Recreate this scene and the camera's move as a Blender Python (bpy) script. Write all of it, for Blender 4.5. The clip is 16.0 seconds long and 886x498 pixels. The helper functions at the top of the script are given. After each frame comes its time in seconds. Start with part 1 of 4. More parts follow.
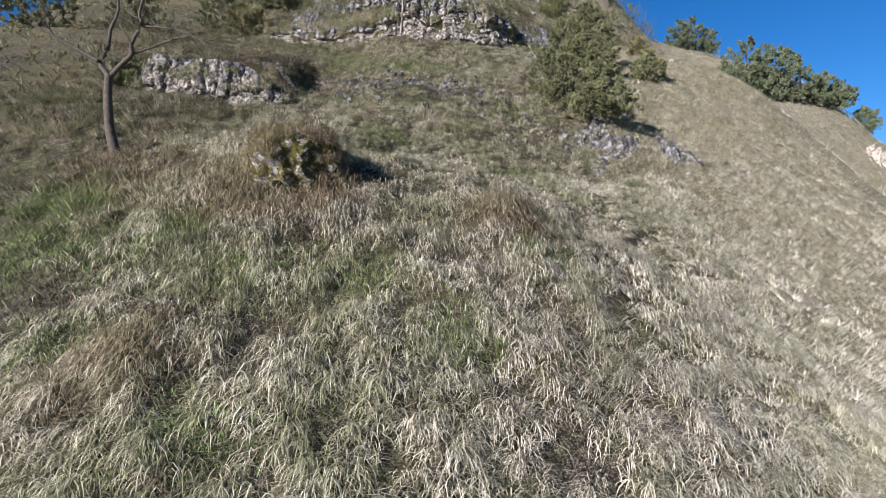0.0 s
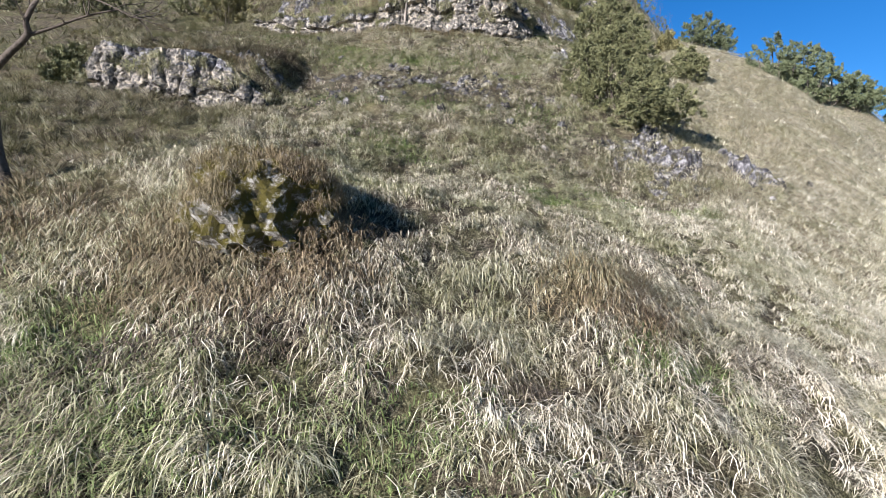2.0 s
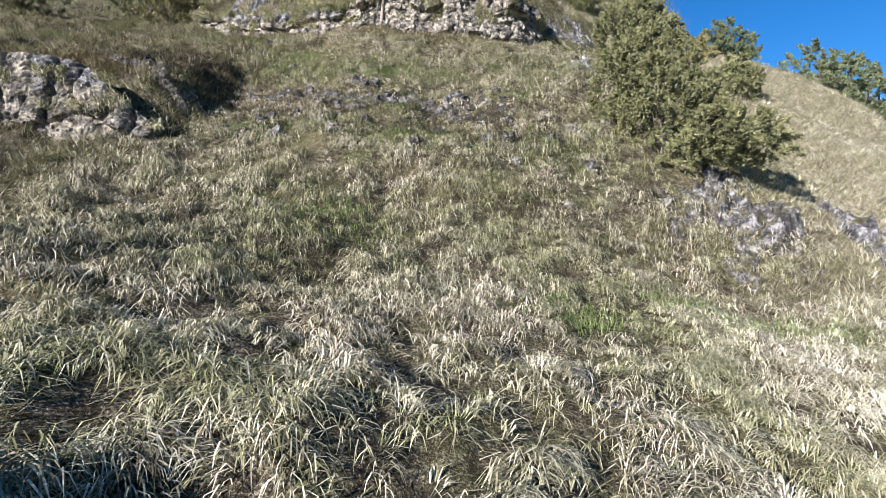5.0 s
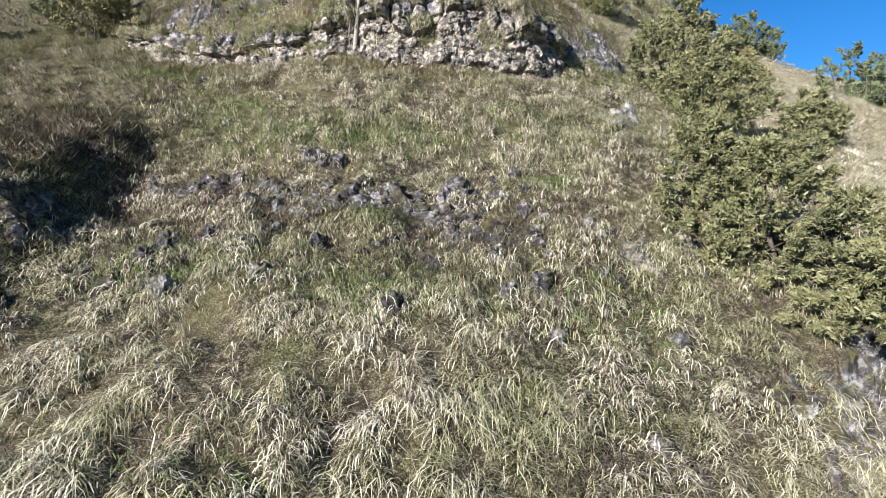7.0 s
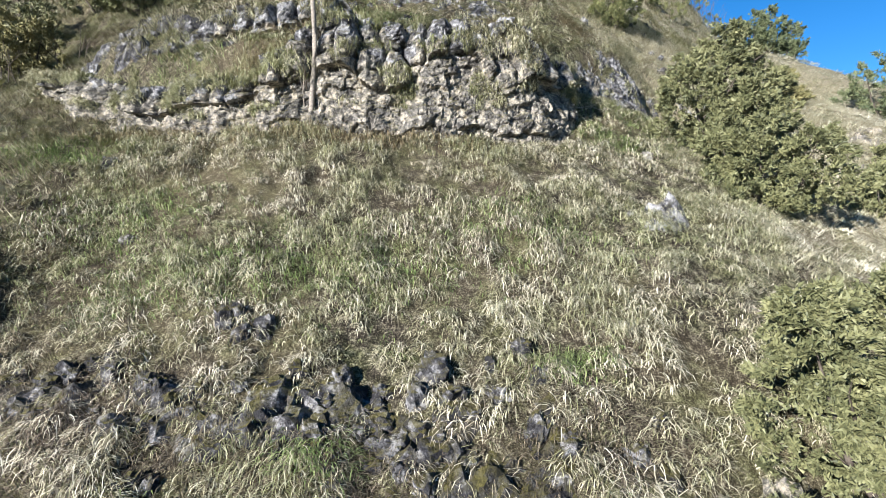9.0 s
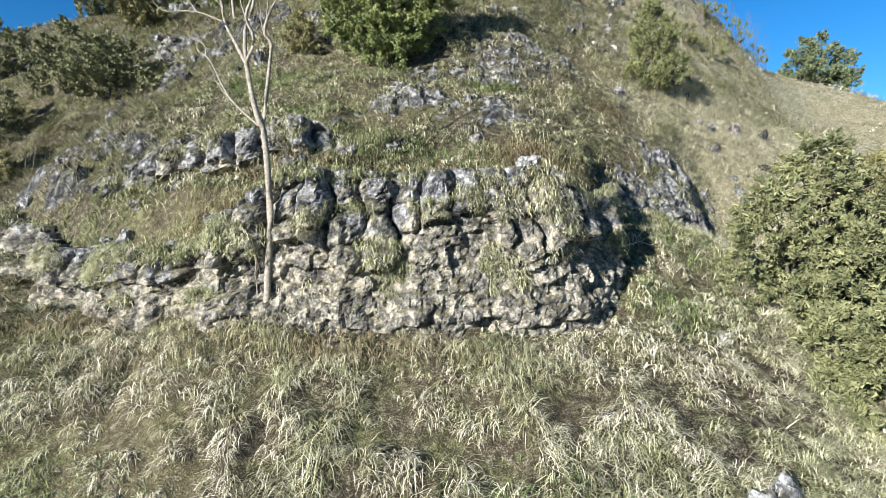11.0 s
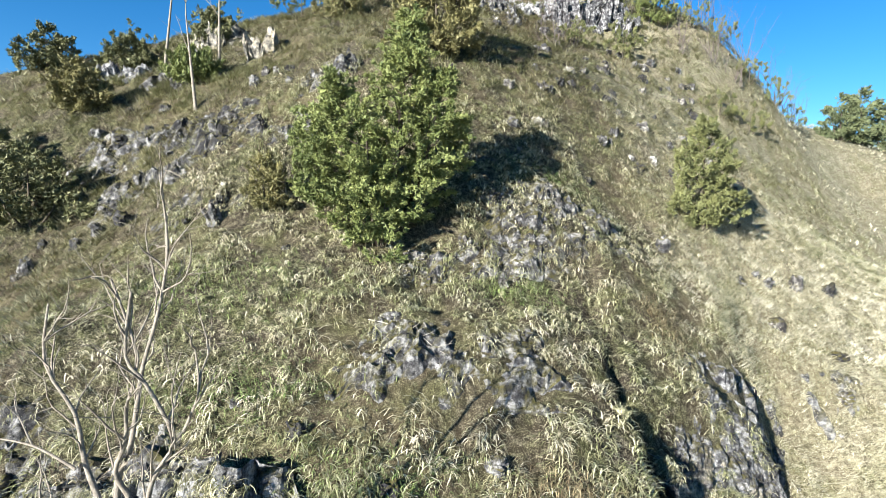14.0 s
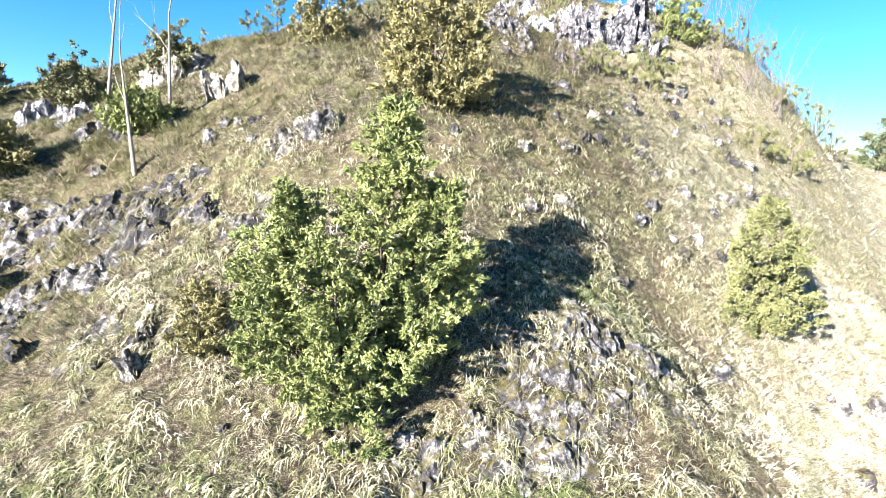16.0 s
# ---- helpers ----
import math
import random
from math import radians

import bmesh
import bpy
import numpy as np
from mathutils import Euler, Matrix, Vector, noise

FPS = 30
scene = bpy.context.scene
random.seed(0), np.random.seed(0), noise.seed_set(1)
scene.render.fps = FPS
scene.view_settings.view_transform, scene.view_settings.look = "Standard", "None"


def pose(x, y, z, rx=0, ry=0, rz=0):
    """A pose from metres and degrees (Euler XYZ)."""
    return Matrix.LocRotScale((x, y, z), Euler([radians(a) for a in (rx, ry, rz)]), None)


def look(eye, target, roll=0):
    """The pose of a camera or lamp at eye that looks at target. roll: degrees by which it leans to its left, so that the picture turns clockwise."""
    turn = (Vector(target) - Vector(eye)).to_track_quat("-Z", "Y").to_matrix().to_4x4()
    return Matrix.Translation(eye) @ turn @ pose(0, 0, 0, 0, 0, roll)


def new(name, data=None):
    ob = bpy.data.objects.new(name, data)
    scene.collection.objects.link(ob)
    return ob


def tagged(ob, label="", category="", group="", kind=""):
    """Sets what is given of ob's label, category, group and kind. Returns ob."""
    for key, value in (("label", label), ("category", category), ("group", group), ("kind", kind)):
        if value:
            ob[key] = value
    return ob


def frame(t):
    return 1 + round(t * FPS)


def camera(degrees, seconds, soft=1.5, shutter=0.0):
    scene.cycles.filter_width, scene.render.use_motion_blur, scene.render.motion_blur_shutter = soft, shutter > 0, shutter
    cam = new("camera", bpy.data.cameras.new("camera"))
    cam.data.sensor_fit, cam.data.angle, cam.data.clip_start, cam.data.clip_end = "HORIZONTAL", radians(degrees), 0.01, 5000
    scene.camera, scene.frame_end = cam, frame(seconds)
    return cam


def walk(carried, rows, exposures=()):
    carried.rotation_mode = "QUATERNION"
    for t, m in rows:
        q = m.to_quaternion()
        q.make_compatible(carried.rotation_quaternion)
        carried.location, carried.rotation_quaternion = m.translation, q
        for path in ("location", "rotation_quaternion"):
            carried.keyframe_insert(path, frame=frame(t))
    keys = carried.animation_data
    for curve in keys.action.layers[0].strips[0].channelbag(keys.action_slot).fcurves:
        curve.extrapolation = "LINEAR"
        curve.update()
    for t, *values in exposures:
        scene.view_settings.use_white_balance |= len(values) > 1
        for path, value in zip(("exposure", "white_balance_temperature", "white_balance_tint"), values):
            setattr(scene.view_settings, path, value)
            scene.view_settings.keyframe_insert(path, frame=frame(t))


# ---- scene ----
cam = camera(81.8, 16.0, soft=0.6)
PATH = [
    (0, (0.159, 0.124, -0.148), (0.148, 2.124, -0.161), -0.0),
    (0.5, (0.036, 1.206, 0.112), (0.03, 3.206, 0.102), -0.0),
    (1, (-0.194, 2.165, 0.402), (-0.19, 4.165, 0.388), 0.1),
    (1.5, (-0.552, 2.94, 0.694), (-0.526, 4.94, 0.675), 0.1),
    (2, (-0.626, 3.569, 0.999), (-0.606, 5.569, 0.972), 0.3),
    (2.5, (-0.386, 4.185, 1.342), (-0.365, 6.184, 1.315), 0.4),
    (3, (-0.218, 4.815, 1.697), (-0.207, 6.815, 1.668), 0.5),
    (3.2, (-0.183, 5.08, 1.842), (-0.172, 7.08, 1.812), 0.5),
    (5.3, (-0.06, 9.093, 3.011), (-0.04, 11.093, 3.012), 0.7),
    (5.5, (-0.05, 9.625, 3.189), (-0.013, 11.624, 3.191), 0.7),
    (6, (0.065, 10.831, 3.677), (0.148, 12.829, 3.676), 0.5),
    (6.5, (-0.004, 11.667, 4.676), (0.052, 13.666, 4.639), 0.8),
    (7, (-0.064, 12.407, 5.78), (-0.023, 14.406, 5.713), 0.4),
    (7.5, (0.022, 13.049, 6.376), (0.068, 15.046, 6.288), 0.1),
    (8, (0.155, 13.739, 6.795), (0.172, 15.736, 6.697), 0.1),
    (8.5, (0.277, 14.58, 7.478), (0.314, 16.576, 7.371), -0.1),
    (9, (0.312, 15.375, 8.351), (0.351, 17.371, 8.224), -0.4),
    (9.2, (0.331, 15.637, 8.732), (0.363, 17.632, 8.592), -0.6),
    (11.3, (0.73, 18.737, 12.103), (0.668, 20.734, 12.006), -0.9),
    (11.5, (0.718, 18.992, 12.495), (0.651, 20.988, 12.388), -0.7),
    (12, (0.808, 19.705, 13.406), (0.776, 21.701, 13.281), -0.3),
    (12.5, (0.794, 20.233, 14.248), (0.79, 22.228, 14.105), -0.0),
    (13, (0.597, 20.675, 15.123), (0.572, 22.668, 14.961), 0.4),
    (13.5, (0.413, 21.151, 16.021), (0.368, 23.142, 15.839), 0.8),
    (14, (0.438, 21.842, 16.843), (0.417, 23.832, 16.649), 1.1),
    (14.5, (0.478, 22.625, 17.596), (0.467, 24.615, 17.391), 1.4),
    (15, (0.348, 23.46, 18.309), (0.313, 25.447, 18.085), 1.6),
    (15.5, (0.31, 24.31, 18.968), (0.28, 26.294, 18.724), 1.7),
    (16, (0.299, 25.151, 19.484), (0.291, 27.135, 19.23), 1.8),
]
walk(cam, [(t, look(eye, target, roll)) for t, eye, target, roll in PATH],
     [(0, 1.24, 5950, 20), (3, 1.6, 6050, 16), (7, 1.62, 6150, 15), (9, 1.64, 6050, 11), (12, 1.75, 6200, 6), (14, 1.95, 6300, 6), (14.5, 2.12, 6300, 8), (15, 2.36, 6300, 11), (15.5, 2.64, 6300, 14), (16, 2.82, 6300, 15)])

# ---- light: low sun from behind and to the side, clear sky ----
SUN_WAY = Vector((0.6237, 0.7061, -0.3354)).normalized()
world = bpy.data.worlds.new("sky")
scene.world = world
world.use_nodes = True
wn = world.node_tree
sky = wn.nodes.new("ShaderNodeTexSky")
sky.sky_type, sky.sun_disc = "NISHITA", False
sky.sun_elevation, sky.sun_rotation = math.asin(-SUN_WAY.z), math.atan2(-SUN_WAY.x, -SUN_WAY.y)
sky.altitude, sky.air_density, sky.dust_density, sky.ozone_density = 1500, 1.0, 0.0, 4.0
tone = wn.nodes.new("ShaderNodeHueSaturation")
tone.inputs["Saturation"].default_value = 1.25
wn.links.new(sky.outputs[0], tone.inputs["Color"])
wn.links.new(tone.outputs[0], wn.nodes["Background"].inputs[0])
wn.nodes["Background"].inputs[1].default_value = 0.05
sun = new("sun", bpy.data.lights.new("sun", "SUN"))
sun.data.energy, sun.data.angle, sun.data.color = 5.0, radians(0.5), (1.0, 0.95, 0.88)
sun.matrix_world = look((0, 0, 80), Vector((0, 0, 80)) + SUN_WAY)


# ---- materials ----
def material(name, rough=0.9, spec=0.15):
    m = bpy.data.materials.new(name)
    m.use_nodes = True
    b = m.node_tree.nodes["Principled BSDF"]
    b.inputs["Roughness"].default_value, b.inputs["Specular IOR Level"].default_value = rough, spec
    return m, m.node_tree, b


def node(t, kind, **inputs):
    n = t.nodes.new(kind)
    for key, value in inputs.items():
        n.inputs[key.replace("_", " ")].default_value = value
    return n


def ramp(t, source, stops):
    n = t.nodes.new("ShaderNodeValToRGB")
    e = n.color_ramp.elements
    while len(e) < len(stops):
        e.new(0.5)
    for k, (at, c) in zip(e, stops):
        k.position, k.color = at, (*c, 1)
    t.links.new(source, n.inputs[0])
    return n.outputs[0]


def noise_of(t, scale, detail=4.0, rough=0.6, where=None):
    n = node(t, "ShaderNodeTexNoise", Scale=scale, Detail=detail, Roughness=rough)
    t.links.new(where or t.nodes.new("ShaderNodeNewGeometry").outputs["Position"], n.inputs["Vector"])
    return n.outputs[0]


def blend(t, fac, a, b, mode="MIX"):
    n = t.nodes.new("ShaderNodeMix")
    n.data_type, n.blend_type = "RGBA", mode
    for value, k in ((fac, 0), (a, 6), (b, 7)):
        if isinstance(value, (int, float)):
            n.inputs[k].default_value = value
        elif isinstance(value, tuple):
            n.inputs[k].default_value = (*value, 1)
        else:
            t.links.new(value, n.inputs[k])
    return n.outputs[2]


def arith(t, op, a, b=0.0, c=0.0):
    n = t.nodes.new("ShaderNodeMath")
    n.operation = op
    for k, v in enumerate((a, b, c)):
        if isinstance(v, (int, float)):
            n.inputs[k].default_value = v
        else:
            t.links.new(v, n.inputs[k])
    return n.outputs[0]


def bump(t, b, height, strength, distance):
    n = node(t, "ShaderNodeBump", Strength=strength, Distance=distance)
    t.links.new(height, n.inputs["Height"])
    t.links.new(n.outputs[0], b.inputs["Normal"])


def step_ramp(t, source, lo, hi):
    return ramp(t, source, ((lo, (0, 0, 0)), (hi, (1, 1, 1))))


def soil_material():
    m, t, b = material("turf_soil", 0.95, 0.05)
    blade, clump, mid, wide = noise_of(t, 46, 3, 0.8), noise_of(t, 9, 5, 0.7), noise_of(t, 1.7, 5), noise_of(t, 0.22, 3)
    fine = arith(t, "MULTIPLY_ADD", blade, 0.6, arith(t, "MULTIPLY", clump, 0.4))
    # Near-black lows of the ramp paint in shade between the blades.
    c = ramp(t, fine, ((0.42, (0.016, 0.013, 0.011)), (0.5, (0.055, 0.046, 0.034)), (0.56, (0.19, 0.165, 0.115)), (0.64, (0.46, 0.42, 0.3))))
    place = t.nodes.new("ShaderNodeSeparateXYZ")
    t.links.new(t.nodes.new("ShaderNodeNewGeometry").outputs["Position"], place.inputs[0])
    flank = arith(t, "MULTIPLY_ADD", mid, 5.0, arith(t, "SUBTRACT", place.outputs[0], 2.5))
    thatch = ramp(t, fine, ((0.42, (0.07, 0.06, 0.042)), (0.5, (0.26, 0.23, 0.16)), (0.56, (0.5, 0.46, 0.33)), (0.64, (0.7, 0.65, 0.5))))
    c = blend(t, step_ramp(t, arith(t, "MULTIPLY", flank, 0.1), 0.5, 0.9), c, thatch)
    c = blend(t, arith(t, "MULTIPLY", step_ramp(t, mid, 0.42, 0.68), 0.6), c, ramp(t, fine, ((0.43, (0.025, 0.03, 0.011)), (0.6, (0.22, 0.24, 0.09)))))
    c = blend(t, arith(t, "MULTIPLY", step_ramp(t, wide, 0.4, 0.65), 0.3), c, (0.2, 0.16, 0.09))
    t.links.new(c, b.inputs[0])
    bump(t, b, fine, 1.0, 0.09)
    return m


def grass_material(name, stops, green, amount):
    m, t, b = material(name, 0.7, 0.25)
    g = t.nodes.new("ShaderNodeNewGeometry")
    c = ramp(t, g.outputs["Random Per Island"], stops)
    patch = arith(t, "MULTIPLY", step_ramp(t, noise_of(t, 0.55, 4), 0.42, 0.66), amount)
    c = blend(t, patch, c, green)
    dull = step_ramp(t, noise_of(t, 1.1, 3), 0.45, 0.7)
    c = blend(t, arith(t, "MULTIPLY", dull, 0.3), c, (0.24, 0.2, 0.14))
    # Dark patches in the blade colour stand in for shade between tufts.
    gap_dark = step_ramp(t, noise_of(t, 5.5, 3), 0.5, 0.66)
    c = blend(t, arith(t, "MULTIPLY", gap_dark, 0.6), c, stops[0][1])
    t.links.new(c, b.inputs[0])
    return m


def rock_material(name, pale, grey, dark, bias, moss, low=0.2, tint=(0.15, 0.13, 0.035), cover=0.0, specks=0.5, moss_scale=3.1):
    m, t, b = material(name, 0.88, 0.2)
    g = t.nodes.new("ShaderNodeNewGeometry")
    info = t.nodes.new("ShaderNodeObjectInfo")
    a = arith(t, "ADD", noise_of(t, 5.0, 10, 0.76), arith(t, "MULTIPLY", arith(t, "SUBTRACT", info.outputs["Random"], 0.5), 0.1))
    a = arith(t, "ADD", a, bias)
    c = ramp(t, a, ((0.38, dark), (0.47, grey), (0.54, pale), (0.68, tuple(min(1, 1.2 * v) for v in pale))))
    speck = step_ramp(t, noise_of(t, 17, 6, 0.75), 0.5, 0.62)
    c = blend(t, arith(t, "MULTIPLY", speck, specks), c, dark)
    up = t.nodes.new("ShaderNodeSeparateXYZ")
    t.links.new(g.outputs["Normal"], up.inputs[0])
    green = arith(t, "MULTIPLY", step_ramp(t, arith(t, "MULTIPLY_ADD", up.outputs[2], 0.5, 0.5), 0.5 + low / 2, 0.75 + low / 2), step_ramp(t, noise_of(t, moss_scale, 6, 0.7), 0.4 - cover, 0.55 - cover))
    c = blend(t, arith(t, "MULTIPLY", green, moss), c, blend(t, noise_of(t, 14, 5, 0.7), tint, tuple(0.35 * v for v in tint)))
    t.links.new(c, b.inputs[0])
    bump(t, b, arith(t, "ADD", noise_of(t, 9, 8, 0.7), arith(t, "MULTIPLY", noise_of(t, 45, 4, 0.7), 0.35)), 1.0, 0.09)
    return m


def leaf_material(name, stops):
    m, t, b = material(name, 0.6, 0.3)
    g = t.nodes.new("ShaderNodeNewGeometry")
    c = ramp(t, g.outputs["Random Per Island"], stops)
    c = blend(t, 0.5, c, ramp(t, noise_of(t, 2.3, 3), ((0.35, stops[0][1]), (0.65, stops[-1][1]))))
    t.links.new(c, b.inputs[0])
    return m


def bark_material(name, dark, light):
    m, t, b = material(name, 0.9, 0.1)
    n = noise_of(t, 22, 6, 0.7)
    t.links.new(ramp(t, n, ((0.3, dark), (0.7, light))), b.inputs[0])
    bump(t, b, n, 0.7, 0.02)
    return m


SOIL = soil_material()
STRAW = grass_material("dry_grass", ((0.0, (0.06, 0.048, 0.034)), (0.34, (0.17, 0.14, 0.095)), (0.5, (0.5, 0.445, 0.32)), (1.0, (0.78, 0.73, 0.58))), (0.25, 0.27, 0.12), 0.6)
OLIVE = grass_material("olive_grass", ((0.0, (0.045, 0.042, 0.02)), (0.3, (0.16, 0.155, 0.075)), (0.55, (0.36, 0.335, 0.2)), (1.0, (0.68, 0.635, 0.46))), (0.2, 0.235, 0.08), 0.6)
BLEACHED = grass_material("bleached_grass", ((0.0, (0.19, 0.165, 0.105)), (0.25, (0.52, 0.475, 0.335)), (1.0, (0.84, 0.8, 0.66))), (0.4, 0.4, 0.2), 0.35)
TUFT = grass_material("brown_tussock", ((0.0, (0.06, 0.042, 0.026)), (0.4, (0.17, 0.125, 0.07)), (1.0, (0.38, 0.31, 0.19))), (0.15, 0.14, 0.05), 0.5)
FRESH = grass_material("green_grass", ((0.0, (0.05, 0.075, 0.02)), (0.5, (0.14, 0.2, 0.06)), (1.0, (0.3, 0.36, 0.14))), (0.16, 0.2, 0.06), 0.5)
HEATH = grass_material("dark_heath", ((0.0, (0.035, 0.028, 0.022)), (0.6, (0.11, 0.085, 0.06)), (1.0, (0.26, 0.21, 0.15))), (0.1, 0.1, 0.04), 0.5)
LIME = rock_material("pale_limestone", (0.47, 0.41, 0.32), (0.21, 0.195, 0.17), (0.05, 0.046, 0.042), -0.01, 0.6, 0.3, specks=0.4)
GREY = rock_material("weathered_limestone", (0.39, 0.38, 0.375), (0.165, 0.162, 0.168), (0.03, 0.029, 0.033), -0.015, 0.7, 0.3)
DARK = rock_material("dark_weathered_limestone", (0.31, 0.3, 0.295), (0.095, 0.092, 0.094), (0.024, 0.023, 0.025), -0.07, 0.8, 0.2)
SPOTTED = rock_material("spotted_limestone", (0.46, 0.44, 0.4), (0.14, 0.13, 0.125), (0.035, 0.032, 0.032), -0.055, 0.9, 0.15)
MOSSY = rock_material("mossy_limestone", (0.56, 0.54, 0.5), (0.17, 0.15, 0.12), (0.04, 0.034, 0.026), 0.0, 1.0, -0.85, (0.13, 0.11, 0.022), 0.045, moss_scale=8.0)
JUNIPER = leaf_material("juniper_needles", ((0.0, (0.04, 0.058, 0.018)), (0.5, (0.12, 0.15, 0.042)), (1.0, (0.25, 0.27, 0.095))))
JUNIPER_DARK = leaf_material("dark_juniper_needles", ((0.0, (0.036, 0.042, 0.018)), (0.5, (0.105, 0.112, 0.048)), (1.0, (0.21, 0.205, 0.095))))
JUNIPER_FAR = leaf_material("deep_green_juniper_needles", ((0.0, (0.03, 0.045, 0.02)), (0.5, (0.085, 0.105, 0.05)), (1.0, (0.17, 0.185, 0.09))))
JUNIPER_BROWN = leaf_material("bronze_juniper_needles", ((0.0, (0.055, 0.052, 0.022)), (0.5, (0.15, 0.138, 0.055)), (1.0, (0.26, 0.235, 0.1))))
JUNIPER_OLIVE = leaf_material("olive_juniper_needles", ((0.0, (0.042, 0.05, 0.02)), (0.5, (0.115, 0.122, 0.045)), (1.0, (0.21, 0.213, 0.085))))
BARK = bark_material("grey_bark", (0.10, 0.085, 0.07), (0.33, 0.29, 0.24))
BARK_DARK = bark_material("dark_bark", (0.035, 0.028, 0.022), (0.12, 0.1, 0.08))
BARK_DULL = bark_material("dull_purple_bark", (0.06, 0.05, 0.05), (0.19, 0.155, 0.145))
DEADWOOD = bark_material("bleached_wood", (0.3, 0.27, 0.22), (0.55, 0.5, 0.42))


# ---- the hill ----
def ss(a):
    a = np.clip(a, 0, 1)
    return a * a * (3 - 2 * a)


def lattice(i, j, seed):
    n = np.sin(i * 127.1 + j * 311.7 + seed * 74.7) * 43758.5453
    return n - np.floor(n)


def lumps(x, y, size, seed):
    """Smooth noise from 0 to 1, with lumps of that size in metres."""
    a, b = x / size, y / size
    i, j = np.floor(a), np.floor(b)
    u, v = a - i, b - j
    u, v = u * u * (3 - 2 * u), v * v * (3 - 2 * v)
    low = lattice(i, j, seed) * (1 - u) + lattice(i + 1, j, seed) * u
    high = lattice(i, j + 1, seed) * (1 - u) + lattice(i + 1, j + 1, seed) * u
    return low * (1 - v) + high * v


def cliff_foot(x):
    r, l, q = np.maximum(x + 0.5, 0), np.minimum(x + 0.5, 0), np.maximum(x - 2.5, 0)
    return 25.75 + 0.045 * l * l + 0.07 * r * r + 1.3 * q * q


def ledges(x, y):
    s = 1.45 * ss((x + 10.5) / 4) * (1 - ss((y - 29.5) / 5)) * ss((y - cliff_foot(x)) / 0.9) * (1 - ss((x - 3.3) / 0.5))
    s = np.maximum(s, 1.2 * ss((x - 3.2) / 0.5) * (1 - ss((x - 6.4) / 1.6)) * ss((y - 30.2 - 0.5 * (x - 4.4)) / 0.6) * (1 - ss((y - 31.8 - 0.4 * (x - 4.4)) / 3)))
    return s + 1.1 * ss(x + 11.5) * (1 - ss((x + 6.3) / 1.2)) * ss((y - 18.3 - 0.03 * (x + 8) ** 2) / 0.7) * (1 - ss((y - 20.5) / 4))


# The long swells of the slope, as cosine waves over 74 by 84 metres.
WAVES = [12.900, 0.432, -0.189, -21.363, -1.598, -0.150, -0.457, -0.893, 0.245, 0.220, -0.008, -0.096, 0.312, 16.183, 2.100,
         -4.785, -0.054, 0.231, -0.034, -0.245, 0.441, 0.027, 0.149, 0.302, -3.554, 5.308, 0.301, 0.672, 0.010, -0.555,
         0.249, 0.448, -0.281, 0.369, -0.066, 0.849, 0.064, -0.658, 0.078, -0.088, 0.239, -0.074, -0.363, -0.100, -0.124,
         -0.167, 0.333, -0.159, 0.023, -0.751, 0.072, -0.238, -0.099, -0.383, 0.103, -0.220, -0.185, 1.056, -0.528, 0.715,
         0.294, -0.454, -0.139, -0.245, 0.179, 0.035, -0.345, 0.229, -0.125, 0.808, -0.238, -0.056, 0.583, 0.323, -0.597,
         -0.070, 0.116, -0.049, -0.149, 0.168, -0.235, 0.171, 0.376, -0.395, -0.159, 0.519, -0.100, 0.109, -0.134, -0.034]
X0, X1, Y0, Y1, NX, NY = -30, 44, -8, 76, 8, 11


# Banks and hollows on the swells: height, middle x and y, reach x and y.
HUMPS = ((3.45, -3, 48, 9, 5), (-0.31, 5, 17, 9, 5), (1.89, 19, 54, 9, 5), (-1.08, -8, 41, 6, 5), (1.18, 3, 34, 2.5, 1.5), (-1.05, 8, 47, 6, 5), (-1.32, 8, 32, 2.5, 1.5),
         (1.72, 16, 52, 4, 2.5), (-0.45, -6, 21, 2.6, 2), (1.05, 14, 30, 6, 5), (1.08, -12, 38, 2.5, 1.5), (-0.90, 9, 20, 2.5, 1.5), (-0.98, -12, 43, 2.5, 1.5), (-0.42,
         -1, 14.8, 3.6, 2.6), (-0.72, 5, 17, 2.5, 1.5), (1.71, 0, 48, 4, 2.5), (-0.63, -6, 28, 2.5, 1.5), (-0.44, 0, 32, 1.5, 1), (-0.86, 23, 51, 2.5, 1.5), (-0.42, 3, 15.8,
         2.4, 1.8))


def swell(x, y):
    cx, cy = np.clip(x, X0, X1), np.clip(y, Y0, Y1)
    u, v = np.pi * (cx - X0) / (X1 - X0), np.pi * (cy - Y0) / (Y1 - Y0)
    z, k = WAVES[0] + WAVES[1] * cx + WAVES[2] * cy, 3
    for i in range(NX):
        for j in range(NY):
            if i + j:
                z = z + WAVES[k] * np.cos(i * u) * np.cos(j * v)
                k += 1
    for high, mx, my, rx, ry in HUMPS:
        z = z + high * np.exp(-((cx - mx) / rx) ** 2 - ((cy - my) / ry) ** 2)
    away = np.hypot(x - cx, y - cy)
    return np.maximum(z - 0.5 * away, -60 - 0.002 * away)


